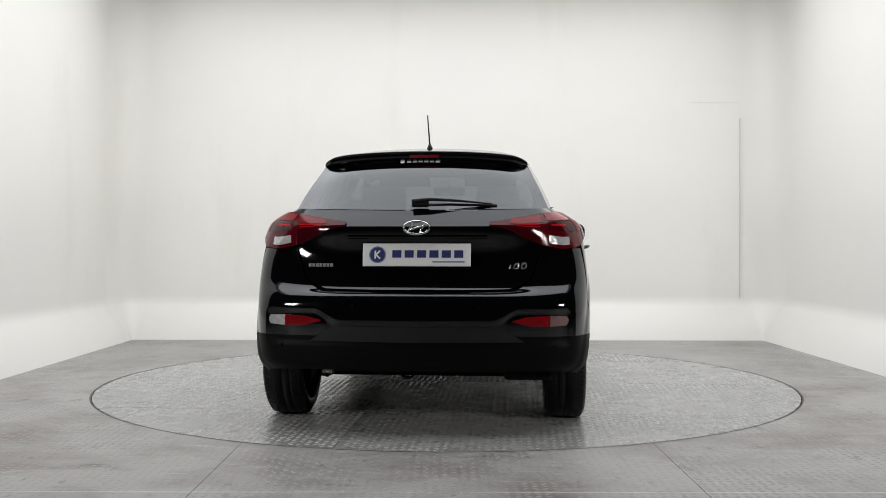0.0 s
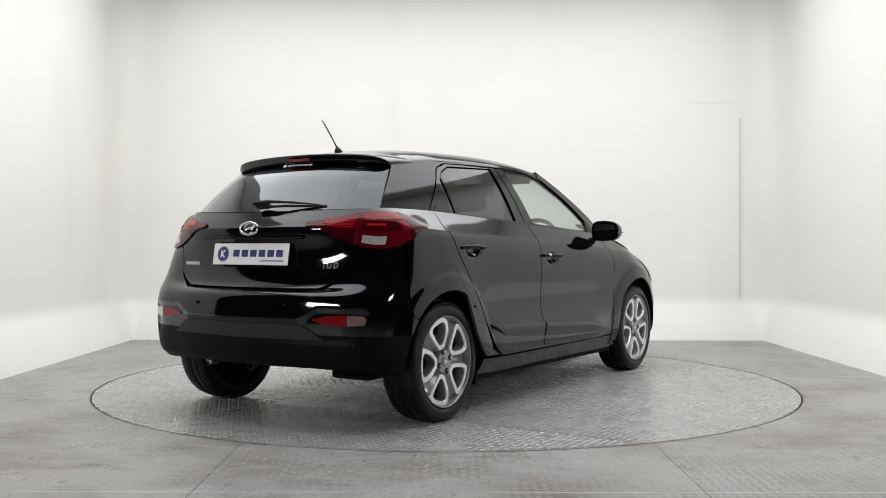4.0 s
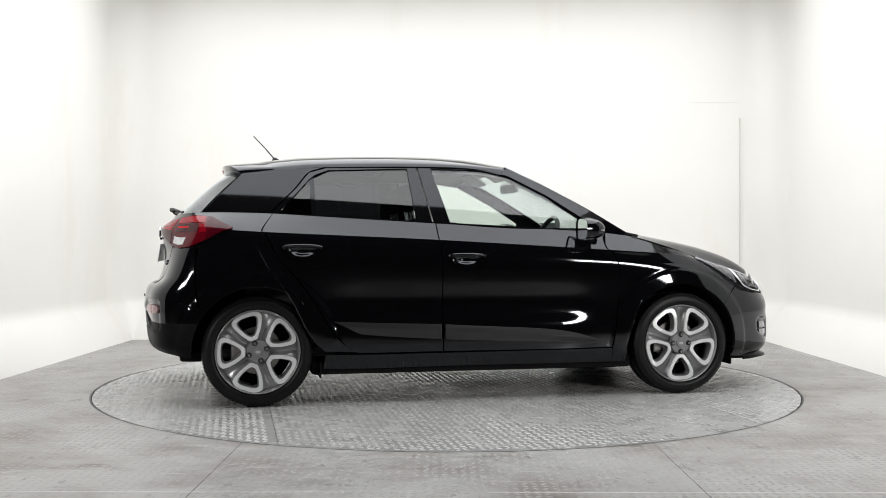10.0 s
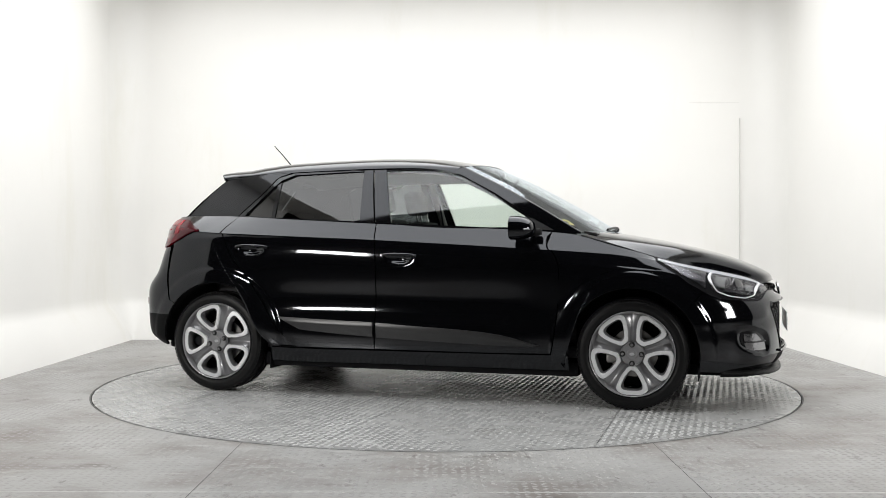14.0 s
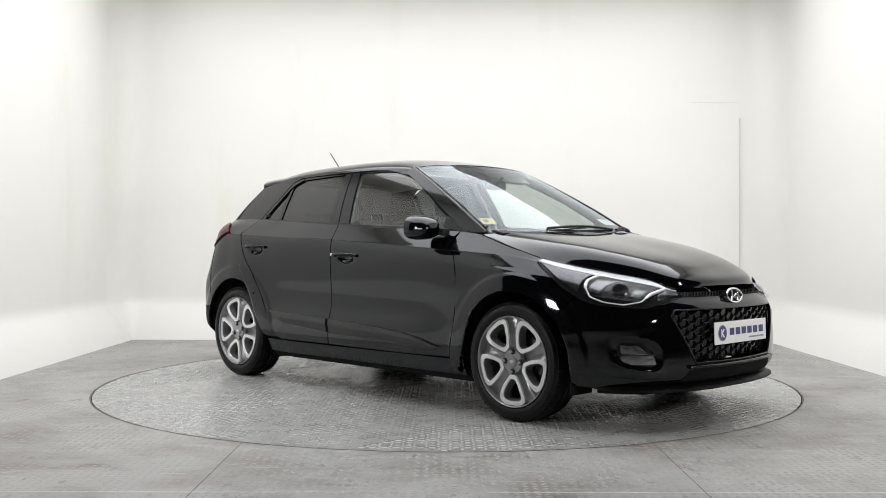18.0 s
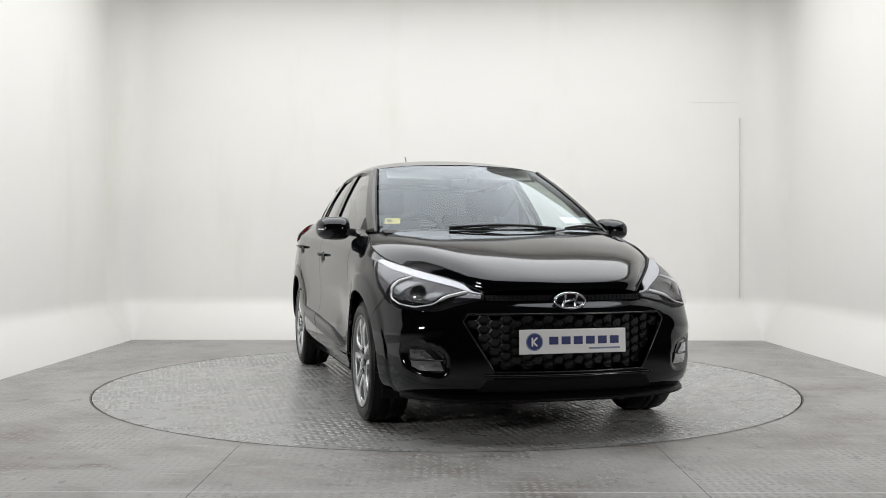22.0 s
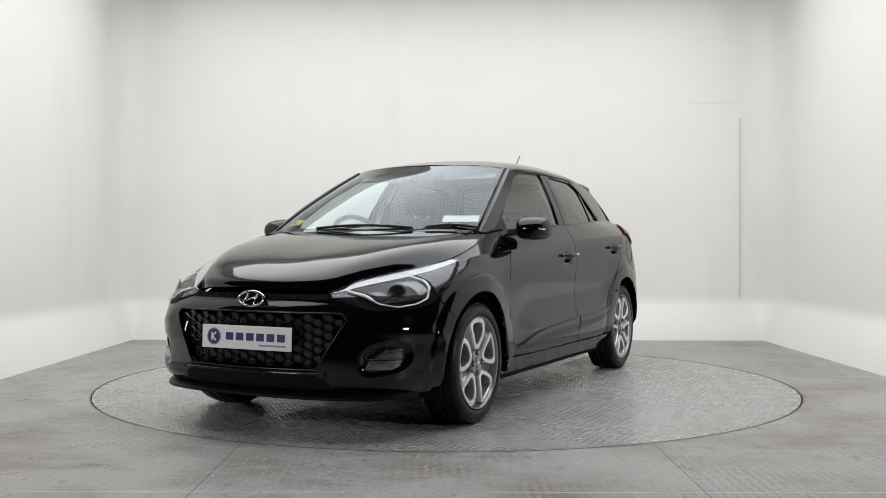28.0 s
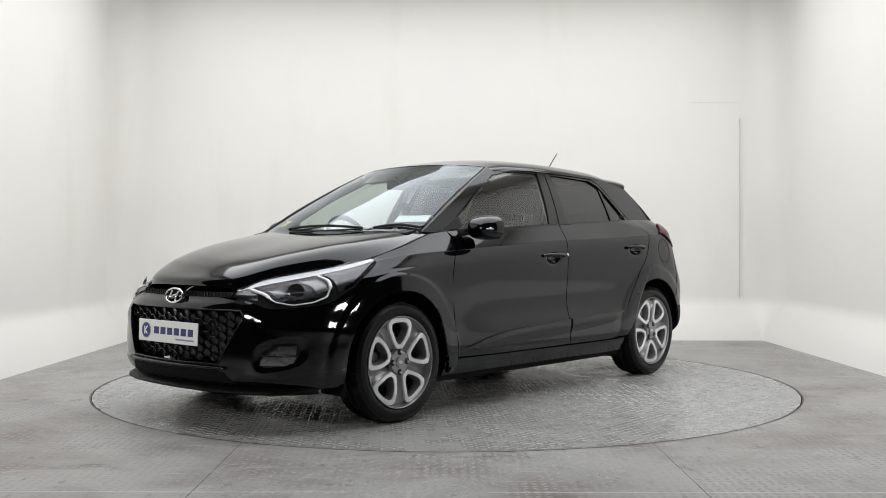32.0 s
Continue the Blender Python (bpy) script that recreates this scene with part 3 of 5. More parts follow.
def shell():
    # dark inner skin behind the panel gaps, open round the wheels
    S, V = np.linspace(0, 11, 111), np.linspace(0, TOP, 43)
    P = body([(s, v) for s in S for v in V]).reshape(len(S), len(V), 3)
    P = P - normals(P) * np.sign((normals(P) * [0, 1, 0]).sum()) * 0.025
    ok = lambda q: all(math.hypot(q[0] - cx, q[2] - 0.315) > 0.40 for cx in (1.285, -1.285)) and not (q[0] < -1.40 and q[2] < .33) and not (q[0] > 1.9 and abs(q[1]) < 0.6 and 0.27 < q[2] < 0.65)
    for mir in (1, -1):
        faces = []
        for i in range(len(S) - 1):
            for j in range(len(V) - 1):
                if all(ok(P[a, b]) for a, b in ((i, j), (i + 1, j), (i, j + 1), (i + 1, j + 1))):
                    a = i * len(V) + j
                    faces.append([a, a + len(V), a + len(V) + 1, a + 1])
        mesh_object("inner_skin", P.reshape(-1, 3) * [1, mir, 1], faces, UNDER, car, "matt black inner body skin")
    # bonnet, roof, glass
    net_panel("bonnet", HOOD, PAINT, car, "glossy black bonnet")
    net_panel("windscreen", WINDSCREEN, SCREEN, car, "clear windscreen", thick=0.004, v=(0, .965))
    net_panel("roof", ROOF, PAINT, car, "glossy black roof", n=44, m=20)
    net_panel("rear_spoiler", SPOILER, PAINT, car, "glossy black roof spoiler", n=36, m=18, outward=(-1, 0, .2))
    net_panel("rear_window", REAR_GLASS, TINT_REAR, car, "dark tinted rear window", thick=0.004)
    # doors, wings, quarter panels
    front_edge = [("s", .832, .30), ("s", .868, .54), ("s", .878, .76), ("s", .80, .92), (5.075, TOP)]
    mid_edge = [("s", -.223, .30), ("s", -.223, .765), (6.057, TOP)]
    rear_edge = [("s", -.73, .30), ("s", -.81, .355), ("s", -.932, .524), ("s", -1.20, .89), ("s", -1.262, 1.0), (7.86, TOP)]
    g = 0.004

    def shift(edge, d):
        return [(e[0], e[1] + d, e[2]) if isinstance(e[0], str) else (e[0] - d * 1.0, e[1]) for e in edge]
    doors = {}
    for k, (name, lo, hi) in {"f": ("front_door", shift(mid_edge, g), shift(front_edge, -g)), "r": ("rear_door", shift(rear_edge, g), shift(mid_edge, -g))}.items():
        doors[k] = body_panel(name, [lo[0], hi[0]], [lo[-1], hi[-1]], lo, hi, PAINT, car, f"glossy black {name.replace('_', ' ')}", n=90, m=84, curved=(0, 0, k == "r", 1), shape=lambda P: scallop(P) + flare(P) + cups(P))
    f_arch = arch(1.285, 172, 40, 12)
    body_panel("front_wing", [("s", .84, .22), ("s", .90, .22), *f_arch], [shift(front_edge, g)[-1], (4.6, TOP), (4.0, TOP), (3.45, TOP), (2.6, TOP)],
               [("s", .84, .22), *shift(front_edge, g)], [f_arch[-1], ("s", 1.66, .66), (2.6, TOP)], PAINT, car, "glossy black front wing", n=120, m=60, curved=(0, 1, 0, 0), shape=flare)
    r_arch = arch(-1.285, 140, 18, 12)
    body_panel("quarter_panel", [("s", -1.60, .565), *r_arch, ("s", -.905, .30), ("s", -.735, .29)], [(9.3, TOP), (8.6, TOP), shift(rear_edge, -g)[-1]],
               [("s", -1.60, .565), ("s", -1.62, .75), ("s", -1.60, .90), (9.3, TOP)], shift(rear_edge, -g), PAINT, car, "glossy black rear quarter panel", n=120, m=64, curved=(0, 0, 0, 1), shape=flare)
    body_panel("side_skirt", [("s", -.915, .205), ("s", .93, .205)], [("s", -.905, .288), ("s", .93, .292)], [("s", -.915, .205), ("s", -.905, .288)], [("s", .93, .205), ("s", .93, .292)],
               PAINT, car, "glossy black side skirt", n=40, m=6)
    # bumpers
    g_edge = [("f", .40, .195), ("f", .365, .335), ("f", .500, .565), ("f", .475, .598)]
    nose_arch = arch(1.285, -14, 40, 8)
    body_panel("front_bumper", [g_edge[0], ("f", .60, .198), ("s", 1.80, .20), nose_arch[0]], [g_edge[-1], ("f", .55, .62), ("s", 1.80, .615), ("s", 1.665, .655)],
               g_edge, [*nose_arch, ("s", 1.665, .655)], PAINT, car, "glossy black front bumper corner", n=64, m=48, shape=cheek, outward=(.7, .7, 0))
    body_panel("bumper_beam", [("f", 0, .598), ("f", .475, .598)], [("f", 0, .650), ("f", .36, .662), ("f", .55, .62)], [("f", 0, .598), ("f", 0, .650)], [("f", .475, .598), ("f", .55, .62)],
               PAINT, car, "glossy black bumper bar above the grille", n=20, m=6, outward=(1, 0, 0), whole=True)
    body_panel("lower_lip", [("f", 0, .195), ("f", .40, .195)], [("f", 0, .333), ("f", .365, .335)], [("f", 0, .195), ("f", 0, .333)], [("f", .40, .195), ("f", .365, .335)],
               MESH_BLACK, car, "coarse black lower bumper lip", n=20, m=8, outward=(1, 0, 0), whole=True)
    tail_arch = arch(-1.285, 188, 140, 8)
    rear = body_panel("rear_bumper", [("r", 0, .31), ("r", .45, .31), tail_arch[0]], [("r", 0, .685), ("r", .46, .69), ("r", .558, .75), ("r", .608, .90), ("s", -1.625, .90)],
               [("r", 0, .31), ("r", 0, .685)], [*tail_arch, ("s", -1.61, .565), ("s", -1.635, .75), ("s", -1.625, .90)], PAINT, car, "glossy black rear bumper", n=70, m=60, outward=(-1, 0, 0), whole=True, shape=valance)
    split_low(rear[0], .476, "lower_bumper", LOWER_PLASTIC, "satin black plastic lower rear bumper")
    body_panel("tailgate", [("r", 0, .698), ("r", .45, .703)], [(11, TOP), (9.15, TOP)], [("r", 0, .698), (11, TOP)], [("r", .45, .703), ("r", .55, .75), ("r", .60, .90), (9.15, TOP)], PAINT, car, "glossy black tailgate",
               n=34, m=24, outward=(-1, 0, 0), whole=True)
    # glasshouse flank
    fg_top = [(-.245, 1.382), (.03, 1.378), (.22, 1.345), (.45, 1.225), (.665, 1.075)]
    house_panel("windscreen_pillar", [(.195, 1.352), (.235, 1.345), (.47, 1.222), (.70, 1.075), (.86, .985)], [(.205, 1.364), (.235, 1.392), (.45, 1.287), (.72, 1.143), (.985, .985)],
                [(.195, 1.352), (.205, 1.364)], [(.86, .985), (.985, .985)], PAINT, car, "glossy black windscreen pillar", n=40, m=6, curved=(0, 0, 0, 0))
    top_line = along([(.225, 1.395), (.45, 1.287), (.72, 1.143), (.985, .985)], 24, False)
    outer = np.stack([top_line[:, 0], side_y(top_line[:, 0], top_line[:, 1]), top_line[:, 1]], 1)
    inner = along(np.array(WINDSCREEN)[3][::-1], 24)
    P = np.stack([inner * (1 - k) + outer * k + np.array([0, 0, .006 * math.sin(math.pi * k) + .002]) for k in np.linspace(0, 1, 5)], 1)
    for s in (False, True):
        sheet("pillar_cap", P, PIANO, car, "glossy black edge of the windscreen pillar", mirror=s, outward=(.4, .5, .7), thick=.010)
    house_panel("door_frame", [(-.86, 1.364), (-.4, 1.379), (.03, 1.379), (.20, 1.350)], [(-.90, 1.378), (-.4, 1.390), (-.04, 1.388), (.20, 1.364)], [(-.86, 1.364), (-.90, 1.378)], [(.20, 1.350), (.20, 1.364)], GLOSS, car,
                "gloss black upper door frame", n=30, m=4, lift=-.004, curved=(1, 1, 0, 0))
    house_panel("door_window", [(-.155, 1.045), (.665, 1.00)], fg_top, [(-.155, 1.045), (-.245, 1.382)], [(.665, 1.00), (.665, 1.075)], CLEAR, car, "green-tinted front door window", n=30, m=14, curved=(0, 1, 0, 0), lift=-.012, thick=.004)
    house_panel("mirror_triangle", [(.672, 1.0), (.86, .985)], [(.672, 1.075), (.70, 1.072)], [(.672, 1.0), (.672, 1.075)], [(.86, .985), (.70, 1.072)], PLASTIC, car, "black plastic window corner", n=8, m=6)
    house_panel("rear_door_window", [(-.95, 1.092), (-.365, 1.058)], [(-.955, 1.315), (-.86, 1.360), (-.395, 1.378)], [(-.95, 1.092), (-.955, 1.315)], [(-.365, 1.058), (-.395, 1.378)], TINT, car,
                "dark tinted rear door window", n=20, m=12, lift=-.012, thick=.004, curved=(0, 0, 0, 0))
    house_panel("quarter_window", [(-1.165, 1.10), (-.975, 1.094)], [(-1.150, 1.115), (-.98, 1.30)], [(-1.165, 1.10), (-1.150, 1.115)], [(-.975, 1.094), (-.98, 1.30)], TINT, car, "small dark tinted rear quarter window", n=10, m=10, lift=-.012, thick=.004)
    # matt black sheet added behind the quarter window so that the glass looks dark
    house_panel("quarter_blackout", [(-1.19, 1.075), (-.965, 1.075)], [(-1.17, 1.12), (-.968, 1.33)], [(-1.19, 1.075), (-1.17, 1.12)], [(-.965, 1.075), (-.968, 1.33)], UNDER, car, "dark sheet added behind the quarter window to darken it", n=8, m=8, lift=-.045, thick=.004)
    house_panel("window_post", [(-.975, 1.094), (-.95, 1.092)], [(-.98, 1.30), (-.955, 1.318)], [(-.975, 1.094), (-.98, 1.30)], [(-.95, 1.092), (-.955, 1.318)], GLOSS, car, "black window divider", n=4, m=6, lift=-.006)
    house_panel("rear_door_pillar", [(-.363, 1.058), (-.268, 1.05)], [(-.393, 1.386), (-.335, 1.387)], [(-.363, 1.058), (-.393, 1.386)], [(-.268, 1.05), (-.335, 1.387)], GLOSS, car, "gloss black door pillar", n=6, m=8, lift=-.002)
    house_panel("front_door_pillar", [(-.258, 1.05), (-.157, 1.045)], [(-.325, 1.387), (-.248, 1.386)], [(-.258, 1.05), (-.325, 1.387)], [(-.157, 1.045), (-.248, 1.386)], GLOSS, car, "gloss black door pillar", n=6, m=8, lift=-.002)
    house_panel("rear_pillar", [(-1.60, 1.10), (-1.22, 1.098)], [(-1.362, 1.342), (-1.07, 1.368), (-.89, 1.380)], [(-1.60, 1.10), (-1.362, 1.342)], [(-1.22, 1.098), (-1.066, 1.25), (-.988, 1.35), (-.89, 1.380)], GLOSS, car, "gloss black rear pillar panel", n=16, m=12)
    house_panel("window_frame", [(-1.21, 1.098), (-1.168, 1.098)], [(-.87, 1.375), (-.87, 1.361)], [(-1.21, 1.098), (-1.06, 1.245), (-.98, 1.345), (-.87, 1.375)], [(-1.168, 1.098), (-1.152, 1.117), (-.985, 1.30), (-.95, 1.33), (-.87, 1.361)], PAINT, car,
                "black rear door window frame", n=4, m=26)
    house_panel("belt_strip", [(-1.21, 1.082), (-.2, 1.028), (.87, .972)], [(-1.19, 1.099), (-.2, 1.048), (.86, .998)], [(-1.21, 1.082), (-1.19, 1.099)], [(.87, .972), (.86, .998)], GLOSS, car, "gloss black waistline strip", n=40, m=4, lift=.004)
    house_panel("pillar_backing", [(-1.59, 1.085), (-1.185, 1.085)], [(-1.345, 1.352), (-.86, 1.375)], [(-1.59, 1.085), (-1.345, 1.352)], [(-1.185, 1.085), (-1.01, 1.29), (-.86, 1.375)], UNDER, car, "matt black inner rear pillar", n=12, m=14, lift=-.022, thick=.004)
    house_panel("pillar_backing", [(.19, 1.345), (.46, 1.212), (.84, .98)], [(.22, 1.39), (.45, 1.28), (.96, .985)], [(.19, 1.345), (.22, 1.39)], [(.84, .98), (.96, .985)], UNDER, car, "matt black inner windscreen pillar", n=20, m=5, lift=-.022, thick=.004)
    house_panel("pillar_backing", [(-.35, 1.04), (-.17, 1.04)], [(-.385, 1.385), (-.26, 1.385)], [(-.35, 1.04), (-.385, 1.385)], [(-.17, 1.04), (-.26, 1.385)], UNDER, car, "matt black inner door pillar", n=6, m=10, lift=-.022, thick=.004)
    house_panel("pillar_backing", [(-.9, 1.352), (-.4, 1.372), (.03, 1.372), (.21, 1.345)], [(-.90, 1.382), (-.4, 1.396), (-.04, 1.394), (.21, 1.37)], [(-.9, 1.352), (-.90, 1.382)], [(.21, 1.345), (.21, 1.37)], UNDER, car,
                "matt black inner roof rail", n=24, m=4, lift=-.020, thick=.004)
    return doors


doors = shell()


def lathe(profile, n, axis_y=True):
    v, f, k = [], [], len(profile)
    for i in range(n):
        a = 2 * math.pi * i / n
        v += [(r * math.cos(a), y, r * math.sin(a)) for r, y in profile]
    for i in range(n):
        for j in range(k - 1):
            a, b = i * k + j, ((i + 1) % n) * k + j
            f.append([a, a + 1, b + 1, b])
    return v, f


def petal(grow, n=44):
    """Outline of one opening of the wheel, (radius, sideways), widest towards the rim."""
    out = []
    for a in np.linspace(0, 2 * math.pi, n, endpoint=False):
        ca, sa = math.cos(a), math.sin(a)
        r = .148 + (.0615 + grow) * np.sign(sa) * abs(sa) ** .75
        k = min(1, max(0, (r - .09) / .108))
        w = (.024 + .053 * k ** .9 + grow) * np.sign(ca) * abs(ca) ** .6
        out.append((r, w))
    return out


def wheel(sx, sy, turn):
    """An alloy wheel with five petal openings in bright machined rings; outside towards +y, centre at the origin."""
    v, f = lathe([(.235, -.012), (.238, -.003), (.2355, .003), (.2320, -.004), (.224, -.03), (.205, -.10), (.207, -.19)], 72)
    hub = mesh_object("wheel", v, f, ALLOY_DARK, car, "dark grey alloy wheel with bright machined rings")
    v, f = lathe([(.222, -.19), (.230, -.200), (.255, -.207), (.285, -.200), (.303, -.185), (.309, -.165), (.3115, -.145), (.306, -.143), (.306, -.137), (.312, -.135), (.312, -.105), (.306, -.103), (.306, -.097), (.312, -.095),
                  (.3115, -.055), (.309, -.035), (.303, -.015), (.296, -.006), (.288, -.001), (.286, .001), (.282, .001), (.270, .005), (.258, .005), (.248, .001), (.240, -.005), (.236, -.012)], 96)
    mesh_object("tyre", v, f, RUBBER, hub, "black rubber tyre with moulded sidewall")
    # tread blocks on the shoulders
    v, f = [], []
    for i in range(84):
        a0 = 2 * math.pi * i / 84
        for y0, y1 in ((-.05, -.012), (-.188, -.150)):
            b = len(v)
            for a in (a0, a0 + .050):
                for y in (y0, y1):
                    for r in (.300, .3128 if (y in (-.05, -.150)) else .306):
                        v.append((r * math.cos(a), y, r * math.sin(a)))
            f += [[b, b + 1, b + 3, b + 2], [b + 4, b + 6, b + 7, b + 5], [b + 1, b + 5, b + 7, b + 3], [b, b + 4, b + 5, b + 1], [b + 2, b + 3, b + 7, b + 6]]
    tread = mesh_object("tread", v, f, RUBBER, hub, "black rubber shoulder tread blocks", smooth=False)
    tread["kind"] = "stuff"
    ring, hole, n = petal(.0182), petal(0.0), 44
    for s in range(5):
        a0 = math.radians(turn) + 2 * math.pi * s / 5

        def put(store, lst, y, dish=.10):
            b = len(store)
            for r, w in lst:
                store.append((r * math.cos(a0) - w * math.sin(a0), y - abs(math.hypot(r, w) - .16) * dish, r * math.sin(a0) + w * math.cos(a0)))
            return b
        # bright ring round the opening
        v, f = [], []
        rings = [put(v, petal(.0190), -.014), put(v, petal(.0170), -.004), put(v, petal(-.0030), -.004), put(v, petal(-.0055), -.009)]
        for p, q in zip(rings, rings[1:]):
            f += [[p + i, p + (i + 1) % n, q + (i + 1) % n, q + i] for i in range(n)]
        mesh_object("bright_ring", v, f, ALLOY, hub, "bright machined ring round a wheel opening", smooth=False)
        v, f = [], []
        rings = [put(v, petal(-.0055), -.0092), put(v, petal(-.010), -.028), put(v, petal(-.013), -.055)]
        for p, q in zip(rings, rings[1:]):
            f += [[p + i, p + (i + 1) % n, q + (i + 1) % n, q + i] for i in range(n)]
        mesh_object("opening_wall", v, f, ALLOY_DARK, hub, "grey inner wall of a wheel opening")
        # grey web from the ring to the edges of its fifth of the wheel
        edge = []
        for r, w in ring:
            dr, dw = r - .148, w
            best = 9.0
            for k in (1, -1):
                nx, nw = math.sin(math.radians(36)), -k * math.cos(math.radians(36))
                den = nx * dr + nw * dw
                if den < -1e-9:
                    best = min(best, -(nx * .148) / den)
            A, B, C = dr * dr + dw * dw, 2 * .148 * dr, .148 ** 2 - .2325 ** 2
            best = min(best, (-B + math.sqrt(B * B - 4 * A * C)) / (2 * A))
            edge.append((.148 + dr * best, dw * best))
        v, f = [], []
        mid = [((a + c) / 2, (b + d) / 2) for (a, b), (c, d) in zip(ring, edge)]
        rings = [put(v, ring, -.014), put(v, mid, -.034), put(v, edge, -.038)]
        for p, q in zip(rings, rings[1:]):
            f += [[p + i, q + i, q + (i + 1) % n, p + (i + 1) % n] for i in range(n)]
        mesh_object("spoke_web", v, f, ALLOY_DARK, hub, "dark grey spoke web")
    bm = bmesh.new()
    bmesh.ops.create_cone(bm, cap_ends=True, segments=40, radius1=.068, radius2=.060, depth=.020, matrix=pose(0, -.022, 0, -90, 0, 0))
    part("hub_face", bm, ALLOY_DARK, hub, "dark grey alloy hub face")
    bm = bmesh.new()
    bmesh.ops.create_cone(bm, cap_ends=True, segments=32, radius1=.030, radius2=.026, depth=.010, matrix=pose(0, -.010, 0, -90, 0, 0))
    part("hub_cap", bm, ALLOY_DARK, hub, "dark grey hub cap")
    bm = bmesh.new()
    bmesh.ops.create_cone(bm, cap_ends=True, segments=24, radius1=.015, radius2=.013, depth=.003, matrix=pose(0, -.0045, 0, -90, 0, 0) @ Matrix.Diagonal((1, .6, 1, 1)))
    part("hub_emblem", bm, SILVER, hub, "small oval silver emblem")
    for s in range(4):
        a = math.radians(turn) + math.pi / 4 * 0 + s * math.pi / 2
        bm = bmesh.new()
        bmesh.ops.create_cone(bm, cap_ends=True, segments=20, radius1=.0160, radius2=.0155, depth=.003, matrix=pose(.052 * math.cos(a), -.0105, .052 * math.sin(a), -90, 0, 0))
        part("bolt_seat", bm, GAP, hub, "dark seat of a wheel bolt")
        bm = bmesh.new()
        bmesh.ops.create_cone(bm, cap_ends=True, segments=6, radius1=.0105, radius2=.009, depth=.014, matrix=pose(.052 * math.cos(a), -.005, .052 * math.sin(a), -90, 0, 0))
        part("wheel_bolt", bm, BOLT, hub, "steel wheel bolt")
    v, f = lathe([(.0, -.135), (.120, -.135), (.165, -.128), (.196, -.122), (.2, -.16)], 40)
    mesh_object("dust_shield", v, f, UNDER, hub, "black dust shield behind the brake")
    v, f = lathe([(.135, -.10), (.135, -.12), (.085, -.12), (.085, -.10), (.135, -.10)], 48)
    mesh_object("brake_disc", v, f, STEEL, hub, "steel brake disc", smooth=False)
    bm = bmesh.new()
    box(bm, .07, .15, -.135, -.075, -.06, .06, bevel=.012)
    part("brake_calliper", bm, STEEL, hub, "grey brake calliper")
    hub.matrix_basis = pose(sx * 1.285, sy * .832, .312, 0, 0, 0 if sy > 0 else 180)
    return hub


wheel(1, -1, 270)
wheel(-1, -1, 71)
wheel(1, 1, 90)
wheel(-1, 1, 126)


def underside():
    bm = bmesh.new()
    box(bm, -.98, .98, -.76, .76, .165, .25, bevel=.02)
    part("floor_pan", bm, UNDER, car, "matt black floor pan")
    for x0, x1, w, z0, z1, text in ((1.0, 1.92, .56, .175, .24, "front"), (-1.66, -1.0, .50, .272, .34, "rear")):
        bm = bmesh.new()
        box(bm, x0, x1, -w, w, z0, z1, bevel=.02)
        part("undertray", bm, UNDER, car, f"matt black {text} undertray")
    for sx in (1, -1):
        for sy in (1, -1):
            v, f = [], []
            for i, a in enumerate(np.linspace(-.04, math.pi + .04, 24)):
                for y in (.52, .80):
                    v.append((sx * 1.285 + .375 * math.cos(a), sy * y, .315 + .375 * math.sin(a)))
            for i in range(23):
                f.append([2 * i, 2 * i + 1, 2 * i + 3, 2 * i + 2])
            base = len(v)
            v.append((sx * 1.285, sy * .52, .315))
            for i in range(23):
                f.append([2 * i, 2 * i + 2, base])
            mesh_object("wheel_arch_liner", v, f, UNDER, car, "matt black wheel arch liner")


underside()


# ---- lamps, grille, trim and fittings of the car ----


def tube(name, pts, radius, mat, parent, label="", closed=False, sides=8, flat=1.0):
    """A bar of round section along points; flat squashes it across."""
    P = [Vector(p) for p in pts]
    n = len(P)
    v, f = [], []
    up = Vector((0.13, 0.21, 0.97)).normalized()
    for i, p in enumerate(P):
        t = (P[(i + 1) % n] - P[i - 1]) if closed else (P[min(i + 1, n - 1)] - P[max(i - 1, 0)])
        t.normalize()
        a = t.cross(up).normalized()
        b = a.cross(t)
        r = radius[i] if isinstance(radius, (list, tuple)) else radius
        for k in range(sides):
            q = 2 * math.pi * k / sides
            v.append(p + a * (r * math.cos(q)) + b * (r * flat * math.sin(q)))
    for i in range(n if closed else n - 1):
        j = (i + 1) % n
        for k in range(sides):
            l = (k + 1) % sides
            f.append([i * sides + k, j * sides + k, j * sides + l, i * sides + l])
    if not closed:
        f += [list(range(sides))[::-1], [(n - 1) * sides + k for k in range(sides)]]
    return mesh_object(name, v, f, mat, parent, label)


def on(where, a, z, lift=0.0, side=1):
    """A point on the body, lifted off it along its normal."""
    sv = find(where, a, z)
    ds, dv = (-1e-3 if sv[0] > 10.9 else 1e-3), (-1e-3 if sv[1] > TOP - .01 else 1e-3)
    p = body([sv, sv + [ds, 0], sv + [0, dv]])
    nrm = np.cross(p[1] - p[0], p[2] - p[0])
    nrm /= np.linalg.norm(nrm)
    out = np.array({"f": (1, 0, 0), "r": (-1, 0, 0), "s": (0, 1, 0)}[where])
    if nrm @ out < 0:
        nrm = -nrm
    q = p[0] + nrm * lift
    return Vector((q[0], q[1] * side, q[2]))


def frame_at(p, out, up=(0, 0, 1)):
    """A pose at p with its z axis along out and its y axis upwards."""
    z = Vector(out).normalized()
    x = Vector(up).cross(z).normalized()
    y = z.cross(x)
    return Matrix(((x.x, y.x, z.x, p[0]), (x.y, y.y, z.y, p[1]), (x.z, y.z, z.z, p[2]), (0, 0, 0, 1)))


